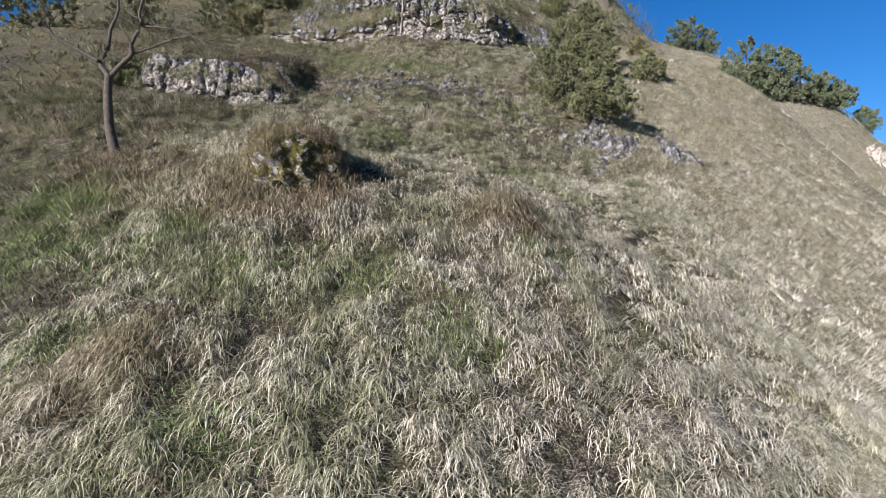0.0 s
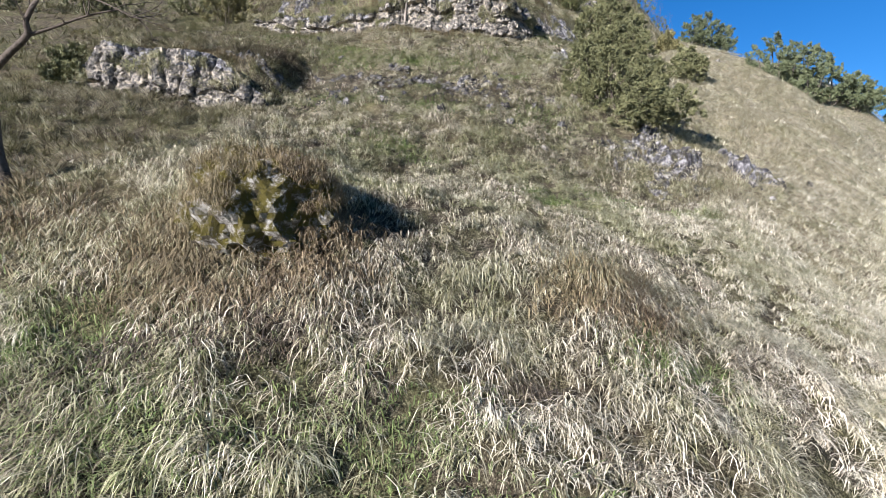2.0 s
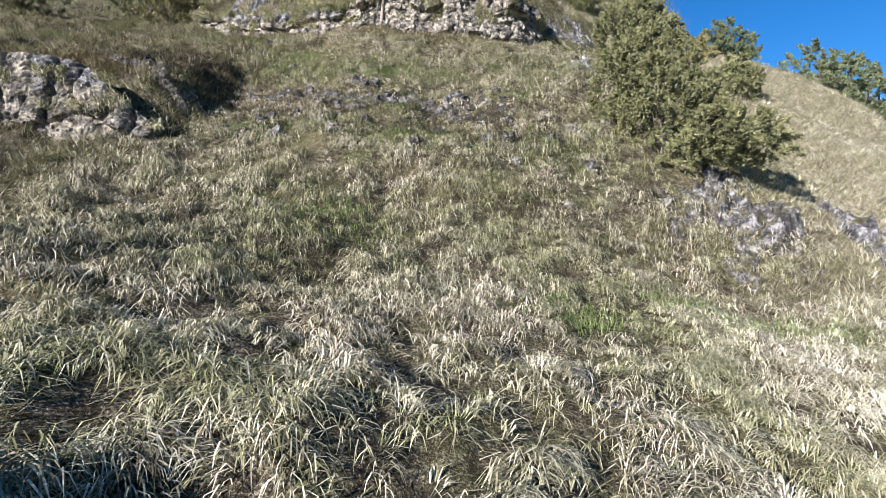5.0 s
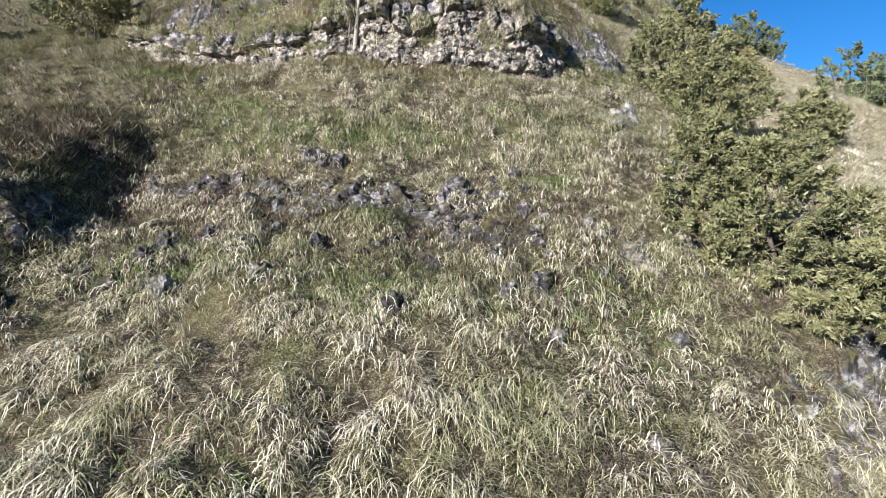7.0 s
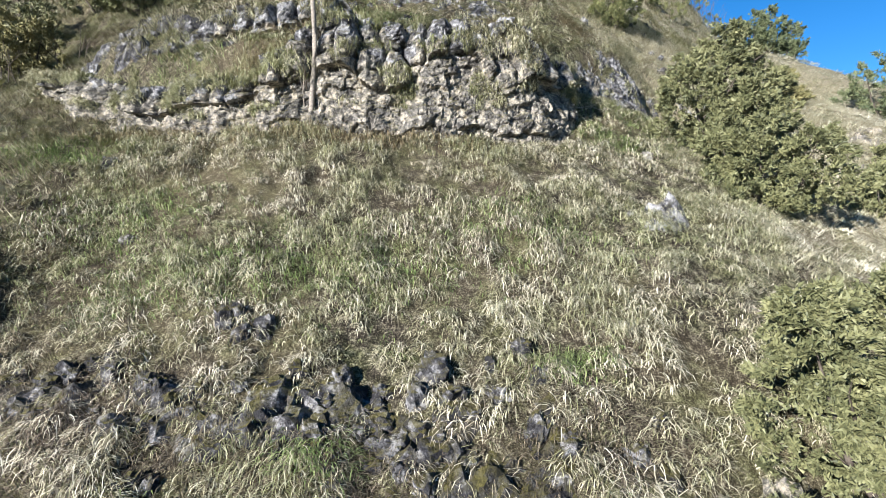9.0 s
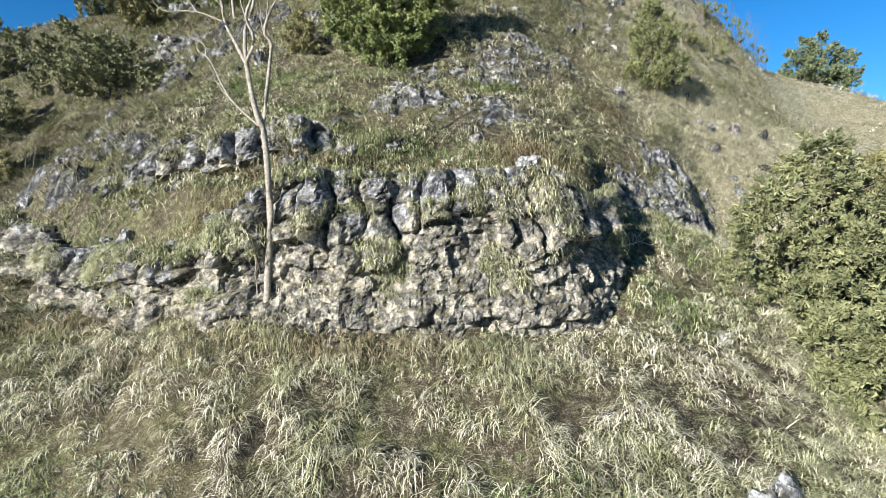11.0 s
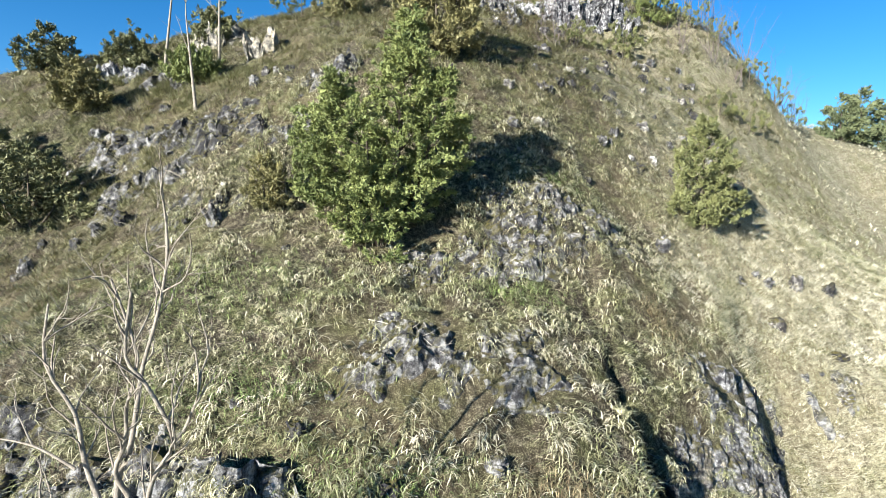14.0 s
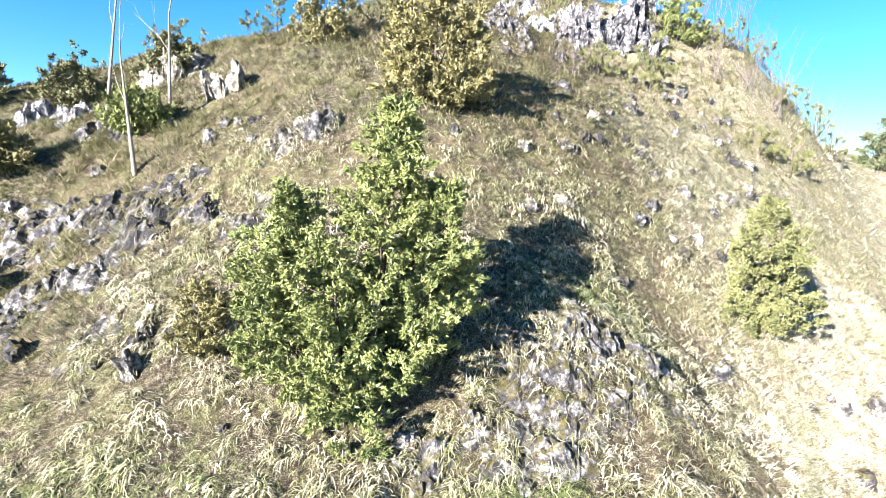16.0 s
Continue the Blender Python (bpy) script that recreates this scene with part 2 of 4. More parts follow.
def ground_z(x, y):
    x, y = np.asarray(x, float), np.asarray(y, float)
    z = swell(x, y) + ledges(x, y)
    near = ((x > X0) & (x < X1) & (y > Y0) & (y < Y1)) * 1.0
    z = z + near * (0.28 * (lumps(x, y, 2.3, 1) - 0.5) + 0.16 * (lumps(x, y, 0.8, 2) - 0.5) + 0.19 * (lumps(x, y, 0.33, 3) - 0.5) + 0.06 * (lumps(x, y, 0.19, 9) - 0.5))
    z = z + 0.45 * np.exp(-((x + 2.9) ** 2 / 1.1 + (y - 9.9) ** 2 / 0.8)) + 0.22 * np.exp(-((x - 1.3) ** 2 / 0.5 + (y - 9.4) ** 2 / 0.35))
    return z + 0.22 * np.exp(-((x + 3.6) ** 2 / 0.4 + (y - 6.2) ** 2 / 0.3))


def at_ground(x, y, sink=0.0):
    return Vector((x, y, float(ground_z(x, y)) - sink))


def mesh_of(name, verts, quads=None, tris=None, mat=None, smooth=False):
    """A mesh from arrays of corners, of four-sided and of three-sided faces."""
    me = bpy.data.meshes.new(name)
    verts = np.asarray(verts, np.float32)
    loops, starts, at = [], [], 0
    for faces, n in ((quads, 4), (tris, 3)):
        if faces is not None and len(faces):
            f = np.asarray(faces, np.int32)
            loops.append(f.ravel())
            starts.append(at + n * np.arange(len(f)))
            at += f.size
    loops, starts = np.concatenate(loops).astype(np.int32), np.concatenate(starts).astype(np.int32)
    me.vertices.add(len(verts))
    me.vertices.foreach_set("co", verts.ravel())
    me.loops.add(len(loops))
    me.loops.foreach_set("vertex_index", loops)
    me.polygons.add(len(starts))
    me.polygons.foreach_set("loop_start", starts)
    me.polygons.foreach_set("use_smooth", np.full(len(starts), smooth))
    me.update(calc_edges=True)
    if mat:
        me.materials.append(mat)
    return me


def spread(lo, hi, step, far):
    inner = np.arange(lo, hi + 1e-6, step)
    mid = np.array([1.0, 2.2, 3.6, 5.2, 7, 9, 11.5, 14.5, 18, 22, 27, 34, 45, 70, 120, 220, 450, 900, far])
    return np.r_[(lo - mid)[::-1], inner, hi + mid]


def hill():
    xs, ys = spread(-12.0, 15.0, 0.11, 2000), spread(3.0, 46.0, 0.11, 2000)
    gx, gy = np.meshgrid(xs, ys)
    verts = np.stack([gx, gy, ground_z(gx, gy)], -1).reshape(-1, 3)
    n = len(xs)
    k = (np.arange(len(ys) - 1)[:, None] * n + np.arange(n - 1)).ravel()
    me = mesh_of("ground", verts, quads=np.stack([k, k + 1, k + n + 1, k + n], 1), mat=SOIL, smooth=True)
    return tagged(new("ground", me), "steep hillside of thin turf and dead grass", "ground", kind="structure")


hill()


# ---- grass ----
def bare(x, y):
    """Where rock lies open and no grass grows: 0 to 1."""
    slab = 0.97 * ss((1.5 - np.hypot(x - 6.6, (y - 32.2 - 0.4 * (x - 6.6)) / 0.6)) / 0.6)
    pave = ss((1.3 - np.hypot((x - 0.7) / 1.6, (y - 29.85 - 0.12 * x) / 0.75)) / 0.4) * (lumps(x, y, 0.5, 8) > 0.42)
    wall = (np.abs(y - cliff_foot(x) - 0.25) < 0.45) & (x > -9) & (x < 4.6)
    return np.maximum(np.maximum(slab, pave), wall * 0.6)


def blades(rng, x, y, length, width, droop, out=None, lay=0.0, z=None, simple=False):
    """Bent blades of grass, each of a quad and a tip, or of one slim triangle where they stay far off."""
    n = len(x)
    e = 0.15
    if z is None:
        z = ground_z(x, y)
        gx, gy = (ground_z(x + e, y) - z) / e, (ground_z(x, y + e) - z) / e
    else:
        gx, gy = np.zeros(n), np.full(n, 0.9)
    down = np.arctan2(-gy, -gx)
    turn = down + lay + 2.4 * (lumps(x, y, 0.35, 21) - 0.5) + rng.normal(0, 0.7, n)
    if out is not None:
        turn = np.arctan2(np.sin(turn) + 0.55 * np.sin(out), np.cos(turn) + 0.55 * np.cos(out))
    flat = np.stack([np.cos(turn), np.sin(turn)], 1)
    side = np.stack([-np.sin(turn), np.cos(turn), np.zeros(n)], 1) * (width / 2)[:, None]
    rise = rng.uniform(0.5, 1.0, n) * (1.2 - 0.45 * droop)
    p0 = np.stack([x, y, z - 0.01], 1)
    reach = length * np.sqrt(np.clip(1 - rise ** 2, 0.05, 1)) * 0.4
    p1 = p0 + np.c_[flat * reach[:, None], rise * length * 0.4]
    if simple:
        tip = p1 + 0.4 * (p1 - p0) + np.c_[flat * (length * 0.25)[:, None], np.zeros(n)]
        return np.stack([p0 - side, p0 + side, tip], 1).reshape(-1, 3), np.zeros((0, 4), int), np.arange(3 * n).reshape(-1, 3)
    veer = rng.normal(0, 0.35, n)[:, None] * np.stack([-flat[:, 1], flat[:, 0]], 1)
    slope = gx * flat[:, 0] + gy * flat[:, 1]

    def further(p, share, drop):
        q = p + np.c_[(flat + veer) * (length * share)[:, None], drop * length]
        low = z + slope * np.hypot(q[:, 0] - x, q[:, 1] - y) + 0.012
        q[:, 2] = np.maximum(q[:, 2], np.minimum(low, p[:, 2]))
        return q

    p2 = further(p1, 0.24 + 0.06 * droop, 0.12 - 0.22 * droop)
    p3 = further(p2, 0.24 - 0.04 * droop, -0.05 - 0.3 * droop)
    verts = np.stack([p0 - side * 0.8, p0 + side * 0.8, p1 + side, p1 - side, p2 + side * 0.75, p2 - side * 0.75, p3], 1).reshape(-1, 3)
    k = 7 * np.arange(n)[:, None]
    quads = np.stack([k + np.array([0, 1, 2, 3]), k + np.array([3, 2, 4, 5])], 1).reshape(-1, 4)
    return verts, quads, k + np.array([5, 4, 6])


def tufts(rng, count, each, xa, xb, ya, yb, lo, hi, wide, spread_m=0.07, simple=False, least=0.1):
    """Tufts of blades that flop outwards and downhill from their roots."""
    cx, cy = rng.uniform(xa, xb, count) + rng.normal(0, 0.5, count), rng.uniform(ya, yb, count) + rng.normal(0, 0.5, count)
    keep = (rng.uniform(0, 1, count) > bare(cx, cy)) & (rng.uniform(0, 1, count) < least + (1 - least) * ss((lumps(cx, cy, 0.33, 3) - 0.3) / 0.25))
    cx, cy = cx[keep], cy[keep]
    size = rng.uniform(0.6, 1.25, len(cx)) * (0.7 + 0.6 * lumps(cx, cy, 1.4, 6))
    lay = rng.normal(0, 0.7, len(cx))
    k = np.repeat(np.arange(len(cx)), each)
    n = len(k)
    a = rng.uniform(0, 2 * np.pi, n)
    r = spread_m * size[k] * np.sqrt(rng.uniform(0, 1, n))
    return blades(rng, cx[k] + r * np.cos(a), cy[k] + r * np.sin(a), rng.uniform(lo, hi, n) * size[k], wide * rng.uniform(0.6, 1.35, n), rng.uniform(0.35, 1.1, n), a, lay[k], None, simple)


def meadow():
    rng = np.random.default_rng(5)
    out = []
    for row in ((4600, 19, -1.5, 6.5, 3.6, 11.0, 0.2, 0.42, 0.009, 0.09), (800, 18, -5.5, -1.5, 3.6, 11.0, 0.2, 0.42, 0.009, 0.09), (4600, 18, -5.5, 6.8, 11.0, 18.0, 0.19, 0.4, 0.009, 0.085),
                (4500, 17, -5.5, 6.8, 18.0, 26.5, 0.17, 0.36, 0.0095, 0.08), (2600, 11, -6.0, 8.5, 26.0, 38.0, 0.18, 0.38, 0.015, 0.09), (7500, 11, -14.0, -5.5, 5.0, 30.0, 0.2, 0.42, 0.02, 0.1, True)):
        out.append(tufts(rng, *row))
    join_blades("grass", out, STRAW, "pale dead grass matted over the slope")
    out = [tufts(rng, *row) for row in ((900, 17, -1.5, 6.5, 3.6, 11.0, 0.18, 0.38, 0.009, 0.09), (2000, 16, -5.5, -1.5, 3.6, 11.0, 0.18, 0.38, 0.009, 0.09), (3200, 15, -5.5, 6.8, 11.0, 18.0, 0.17, 0.36, 0.009, 0.085),
                (3800, 14, -5.5, 6.8, 18.0, 26.5, 0.16, 0.34, 0.0095, 0.08), (7000, 10, -6.0, 8.5, 26.0, 38.0, 0.16, 0.34, 0.0145, 0.09), (4500, 11, -14.0, -5.5, 5.0, 30.0, 0.2, 0.42, 0.02, 0.1, True),
                (13000, 9, -15.0, -6.0, 30.0, 46.0, 0.18, 0.38, 0.022, 0.12, True), (26000, 8, -6.0, 19.0, 38.0, 58.0, 0.2, 0.38, 0.023, 0.1, True), (4000, 6, -30.0, -13.0, 8.0, 50.0, 0.25, 0.45, 0.05, 0.25, True))]
    join_blades("olive_grass", out, OLIVE, "olive and straw grass in tufts over the slope")
    out = [tufts(rng, *row) for row in ((34000, 9, 6.0, 18.0, 5.0, 42.0, 0.18, 0.36, 0.018, 0.08, True, 0.5), (4200, 10, 7.0, 12.5, 27.0, 40.0, 0.18, 0.36, 0.016, 0.08, True, 0.5), (1500, 14, 3.5, 7.5, 6.0, 16.0, 0.2, 0.42, 0.011, 0.09, False, 0.5),
                                        (12000, 6, 17.0, 42.0, 12.0, 66.0, 0.22, 0.4, 0.045, 0.25, True, 0.4))]
    join_blades("bleached_grass", out, BLEACHED, "bleached straw-coloured grass on the flank of the hill")


def join_blades(name, out, mat, label):
    at, vs, qs, ts = 0, [], [], []
    for v, q, t in out:
        vs.append(v), qs.append(q + at), ts.append(t + at)
        at += len(v)
    me = mesh_of(name, np.concatenate(vs), np.concatenate(qs), np.concatenate(ts), mat)
    return tagged(new(name, me), label, "grass", kind="stuff")


meadow()


# ---- helpers for things ----
def part(name, data, parent, label="", m=None):
    ob = new(name, data)
    ob.parent = parent
    if m is not None:
        ob.matrix_basis = m
    return tagged(ob, label)


def thing(name, where, label, category, group=""):
    ob = new(name)
    ob.location = where
    ob.empty_display_size = 0.2
    return tagged(ob, label, category, group)


def rock_data(name, seed, mat, boxy=0.55, rough=0.3, cuts=3, split=0.9):
    """A lump of limestone about one metre across, knobbly, fluted and fissured."""
    bm = bmesh.new()
    bmesh.ops.create_icosphere(bm, subdivisions=cuts, radius=1.0)
    off = Vector((seed * 7.3, seed * 3.1, seed * 5.7))
    for v in bm.verts:
        p = Vector([math.copysign(abs(c) ** boxy, c) for c in v.co]) * 0.5
        q = Vector((p.x * 2.2, p.y * 2.2, p.z * 2.0)) + off
        d = rough * 1.1 * noise.noise(q) + rough * 0.55 * (0.9 - noise.ridged_multi_fractal(q * 1.3, 0.9, 2.1, 4, 1.0, 2.0) * 0.8)
        d += rough * 0.7 * noise.noise(q * 4.3) + rough * 0.35 * noise.noise(q * 9.1)
        crack = noise.voronoi(q * 1.25)[0]
        d -= split * max(0.0, 0.16 - (crack[1] - crack[0]))
        v.co = p * max(0.45, 1 + d)
    me = bpy.data.meshes.new(name)
    bm.to_mesh(me)
    bm.free()
    me.materials.append(mat)
    return me


GREY_ROCKS = [rock_data("rock", s, GREY, 0.6 + 0.05 * (s % 5), 0.36) for s in range(1, 9)]
DARK_ROCKS = [rock_data("rock", s + 30, DARK, 0.6 + 0.05 * (s % 5), 0.42) for s in range(1, 9)]
SPOTTED_ROCKS = [rock_data("rock", s + 40, SPOTTED, 0.6 + 0.05 * (s % 5), 0.4) for s in range(1, 9)]
PALE_ROCKS = [rock_data("rock", s + 20, LIME, 0.55 + 0.05 * (s % 4), 0.33) for s in range(1, 9)]
BIG_PALE = [rock_data("rock", s + 50, LIME, 0.5 + 0.05 * (s % 4), 0.3, 4) for s in range(1, 6)]
BIG_GREY = [rock_data("rock", s + 60, GREY, 0.5 + 0.05 * (s % 4), 0.34, 4) for s in range(1, 6)]


def turned(where, size, rng, lean=18):
    r = Euler([radians(rng.uniform(-lean, lean)), radians(rng.uniform(-lean, lean)), radians(rng.uniform(-25, 25) + 90 * rng.randrange(4))])
    return Matrix.LocRotScale(where, r, size)


def lone_rock(rng, x, y, w, h, data, label, group=""):
    ob = new("rock", data)
    ob.matrix_basis = turned(at_ground(x, y, 0.1 * h), (w * rng.uniform(0.85, 1.1), w * rng.uniform(0.7, 1.0), h * 1.2), rng)
    return tagged(ob, label, "rock", group)


def tube(points, radii, sides=6):
    """A tapering round stem along points; corners and quads."""
    verts, quads = [], []
    up = Vector((0.13, 0.21, 1))
    for k, p in enumerate(points):
        a = points[min(k + 1, len(points) - 1)] - points[max(k - 1, 0)]
        u = a.cross(up if abs(a.normalized().dot(up.normalized())) < 0.95 else Vector((1, 0, 0))).normalized()
        w = a.cross(u).normalized()
        for s in range(sides):
            c = 2 * math.pi * s / sides
            verts.append(p + radii[k] * (math.cos(c) * u + math.sin(c) * w))
    for k in range(len(points) - 1):
        for s in range(sides):
            a, b = k * sides + s, k * sides + (s + 1) % sides
            quads.append((a, b, b + sides, a + sides))
    return verts, quads


def stem_mesh(name, stems, mat, sides=6):
    vs, qs = [], []
    for points, radii in stems:
        v, q = tube(points, radii, sides if radii[0] > 0.012 else 4)
        qs += [tuple(i + len(vs) for i in f) for f in q]
        vs += v
    return mesh_of(name, [tuple(v) for v in vs], quads=qs, mat=mat, smooth=True)


def limb_path(rng, p, way, length, bend, lift, n=6):
    points, d = [p.copy()], way.normalized()
    for _ in range(n):
        d = (d + Vector((rng.gauss(0, bend), rng.gauss(0, bend), rng.gauss(lift, bend)))).normalized()
        points.append(points[-1] + d * length / n)
    return points


def branching(rng, p, way, length, radius, depth, bend=0.16, lift=0.06, fork=3, shrink=0.62):
    """A limb with its twigs, as a list of stems."""
    points = limb_path(rng, p, way, length, bend, lift)
    n = len(points)
    stems = [(points, [radius * (1 - 0.75 * k / (n - 1)) for k in range(n)])]
    if depth:
        for _ in range(fork):
            k = rng.randrange(2, n)
            d = (points[k] - points[k - 1]).normalized()
            side = Vector((rng.gauss(0, 1), rng.gauss(0, 1), rng.gauss(0.2, 0.7))).normalized()
            stems += branching(rng, points[k], d * 0.9 + side * 0.75, length * shrink * rng.uniform(0.6, 1.1), radius * 0.5 * (1 - 0.45 * k / n), depth - 1, bend, lift, fork, shrink)
    return stems


def needles(rng, n, plumes, size, lift=0.7):
    """Shoots of short leaflets set over upright plumes (x, y, z, height, radius, lean x, lean y), with gaps between the shoots."""
    per, leaf = 26, 6
    m = max(12, n // per)
    weight = np.array([p[3] * p[4] ** 1.5 for p in plumes])
    pick = rng.choice(len(plumes), m, p=weight / weight.sum())
    pl = np.array(plumes)[pick]
    t = rng.uniform(0, 1, m) ** 1.1
    a = rng.uniform(0, 2 * np.pi, m)
    lump = 0.55 + 0.75 * lumps(a * 1.3 + pick * 5.3, t * pl[:, 3] * 1.7, 0.8, 11)
    r = pl[:, 4] * np.minimum(1, (t + 0.12) / 0.3) * (1 - t) ** 0.6 * lump * np.sqrt(rng.uniform(0.12, 1, m))
    out = np.stack([np.cos(a), np.sin(a)], 1)
    c = np.c_[pl[:, 0:2] + out * r[:, None] + pl[:, 5:7] * (t * pl[:, 3])[:, None], pl[:, 2] + t * pl[:, 3] * 0.93]
    axis = np.c_[out * rng.uniform(0.3, 1.1, m)[:, None], np.full(m, lift)] + rng.normal(0, 0.3, (m, 3))
    axis /= np.linalg.norm(axis, axis=1)[:, None]
    long = size * rng.uniform(1.2, 2.6, m)
    k = np.repeat(np.arange(m), per)
    s = rng.uniform(0, 1, m * per)
    fat = (size * 0.95 * (1.1 - s))[:, None]
    c = c[k] + axis[k] * (s * long[k])[:, None] + rng.normal(0, 0.5, (m * per, 3)) * fat
    k = np.repeat(np.arange(m * per), leaf)
    q = len(k)
    way = np.repeat(axis, per * leaf, 0) * 0.75 + rng.normal(0, 0.6, (q, 3))
    way /= np.linalg.norm(way, axis=1)[:, None]
    side = np.cross(way, rng.normal(0, 1, (q, 3)))
    side /= np.linalg.norm(side, axis=1)[:, None] + 1e-9
    base = c[k] + rng.normal(0, size * 0.12, (q, 3))
    w = size * rng.uniform(0.36, 0.72, q)
    side = side * (w * 0.21)[:, None]
    return np.stack([base - side, base + side, base + way * w[:, None]], 1).reshape(-1, 3), np.arange(3 * q).reshape(-1, 3)


def juniper(name, x, y, plumes, sprays, size, mat, label, category, seed, group="", lift=0.7, sink=0.0):
    ob = thing(name, at_ground(x, y, sink), label, category, group)
    rng = np.random.default_rng(seed)
    rnd = random.Random(seed)
    v, t = needles(rng, sprays, plumes, size, lift)
    part("crown", mesh_of("crown", v, tris=t, mat=mat), ob)
    for px, py, pz, h, r, lx, ly in plumes:
        top = Vector((px + lx * h * 0.8, py + ly * h * 0.8, pz + h * 0.8))
        foot = Vector((px * 0.15, py * 0.15, -0.15))
        mid = foot.lerp(top, 0.45) + Vector((px * 0.2, py * 0.2, 0))
        stem = part("stem", stem_mesh("stem", [([foot, foot.lerp(mid, 0.5), mid, mid.lerp(top, 0.5), top], [0.025 * h, 0.02 * h, 0.015 * h, 0.009 * h, 0.003])], BARK_DARK, 5), ob, "dark stem inside the crown")
        for _ in range(5 if sprays > 2400 else 0):
            w = Vector((rnd.gauss(0, 1), rnd.gauss(0, 1), 0.7)).normalized()
            part("branch", stem_mesh("branch", [(limb_path(rnd, foot.lerp(top, rnd.uniform(0.15, 0.85)), w, r * 0.8, 0.12, 0.1, 3), [0.008 * h, 0.006 * h, 0.004 * h, 0.002])], BARK_DARK, 5), stem)
    return ob


# ---- limestone walls ----
def cell(a, b, seed):
    """A fixed random number from 0 to 1 for a block of a wall."""
    n = math.sin(a * 127.1 + b * 311.7 + seed * 74.7) * 43758.5453
    return n - math.floor(n)


def pillars(a, z, seed):
    """How far weathered pillars stand out, split by upright joints and rounded at their edges."""
    c = a / 0.46
    i = math.floor(c)
    f, r = abs(2 * (c - i) - 1), cell(i, 1, seed)
    g = z / (0.5 + 0.4 * r) + 3 * r
    j = math.floor(g)
    return 0.26 * (1 - f ** 4) + 0.3 * (r - 0.5) + 0.14 * (cell(i, j, seed) - 0.5) - 0.13 * abs(2 * (g - j) - 1) ** 7


def courses(a, z, seed):
    """How far the blocks of a bedded face stand out, course by course."""
    g = z / 0.21
    j = math.floor(g)
    c = a / (0.3 + 0.35 * cell(j, 5, seed)) + 7 * cell(j, 2, seed)
    i = math.floor(c)
    return 0.16 * (cell(i, j, seed) - 0.5) + 0.1 * (cell(0, j, seed) - 0.5) - 0.045 * max(abs(2 * (c - i) - 1) ** 12, abs(2 * (g - j) - 1) ** 6)


def rock_wall(ob, xa, xb, foot, height, out, lean, seed, upper=0.5, fine=0.04, turf=0, level=None, relief=1.0, tone=None):
    """A face of jointed limestone along a foot line, set into the slope; grey and knobbly above, pale and bedded below, with tufts on its ledges."""
    base = ob.location
    us = [xa]
    while us[-1] < xb:
        us.append(us[-1] + fine / math.hypot(1, (float(foot(us[-1] + 0.01)) - float(foot(us[-1]))) / 0.01))
    tall = max(height(x) for x in us)
    vs = np.linspace(-0.2, 1.05, max(16, int(1.25 * tall / fine)))
    verts, dark, roots = [], [], []
    rng = np.random.default_rng(seed)
    foots = [float(foot(x)) for x in us]
    along = 0.0
    for i, x in enumerate(us):
        a, b = max(i - 1, 0), min(i + 1, len(us) - 1)
        tx, ty = us[b] - us[a], foots[b] - foots[a]
        n = math.hypot(tx, ty)
        nx, ny = ty / n, -tx / n
        along += n / 2
        z0, h = float((level or swell)(x, foots[i])) - 0.15, height(x)
        for v in vs:
            z = z0 + v * h
            q = Vector((along, seed * 4.2, z))
            w = q + 0.2 * noise.noise_vector(q * 1.3) + 0.09 * noise.noise_vector(q * 4.1)
            high = v + 0.3 * noise.noise(q * 0.8) > upper
            d = out(x) - lean * (0.25 + 0.35 * h) * max(0.0, v - 0.1) ** 1.2 + 0.28 * noise.noise(Vector((along * 0.9, z * 0.35, seed + 7.0)))
            d -= 0.85 * max(0.0, noise.noise(Vector((along * 0.7, 3.3, seed + 1.0))) - 0.2)
            d += relief * (pillars(w.x, w.z, seed) if high else courses(w.x, w.z, seed))
            near, _ = noise.voronoi(Vector((w.x * 3.3, seed, w.z * 3.0)))
            d -= 0.03 * max(0.0, 1 - (near[1] - near[0]) / 0.09)
            d += 0.07 * noise.noise(q * 3.9) + 0.05 * noise.noise(q * 9.0) + 0.03 * noise.noise(q * 21.0)
            verts.append((x + nx * d - base.x, foots[i] + ny * d - base.y, z - base.z))
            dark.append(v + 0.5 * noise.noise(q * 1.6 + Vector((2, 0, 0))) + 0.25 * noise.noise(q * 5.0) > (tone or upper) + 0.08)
            if v > 0.25 and noise.noise(Vector((along * 1.1, z * 1.8, seed + 20.0))) + 0.4 * v > 0.33:
                roots.append(verts[-1])
    n = len(vs)
    k = (np.arange(len(us) - 1)[:, None] * n + np.arange(n - 1)).ravel()
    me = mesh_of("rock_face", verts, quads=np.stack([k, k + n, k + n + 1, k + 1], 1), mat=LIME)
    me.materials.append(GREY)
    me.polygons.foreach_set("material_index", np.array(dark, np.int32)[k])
    part("rock_face", me, ob)
    if turf and roots:
        p = np.array(roots)[rng.integers(0, len(roots), turf)]
        p = np.repeat(p, 12, 0) + rng.normal(0, 0.035, (turf * 12, 3))
        m = len(p)
        v, q, t = blades(rng, p[:, 0], p[:, 1] + 0.02, rng.uniform(0.1, 0.34, m), 0.012 * rng.uniform(0.6, 1.3, m), rng.uniform(0.1, 1, m), None, 0.0, p[:, 2])
        tagged(part("turf", mesh_of("turf", v, q, t, OLIVE), ob, "dry grass tufts on the rock ledges"), "dry grass tufts on the rock ledges", kind="stuff")


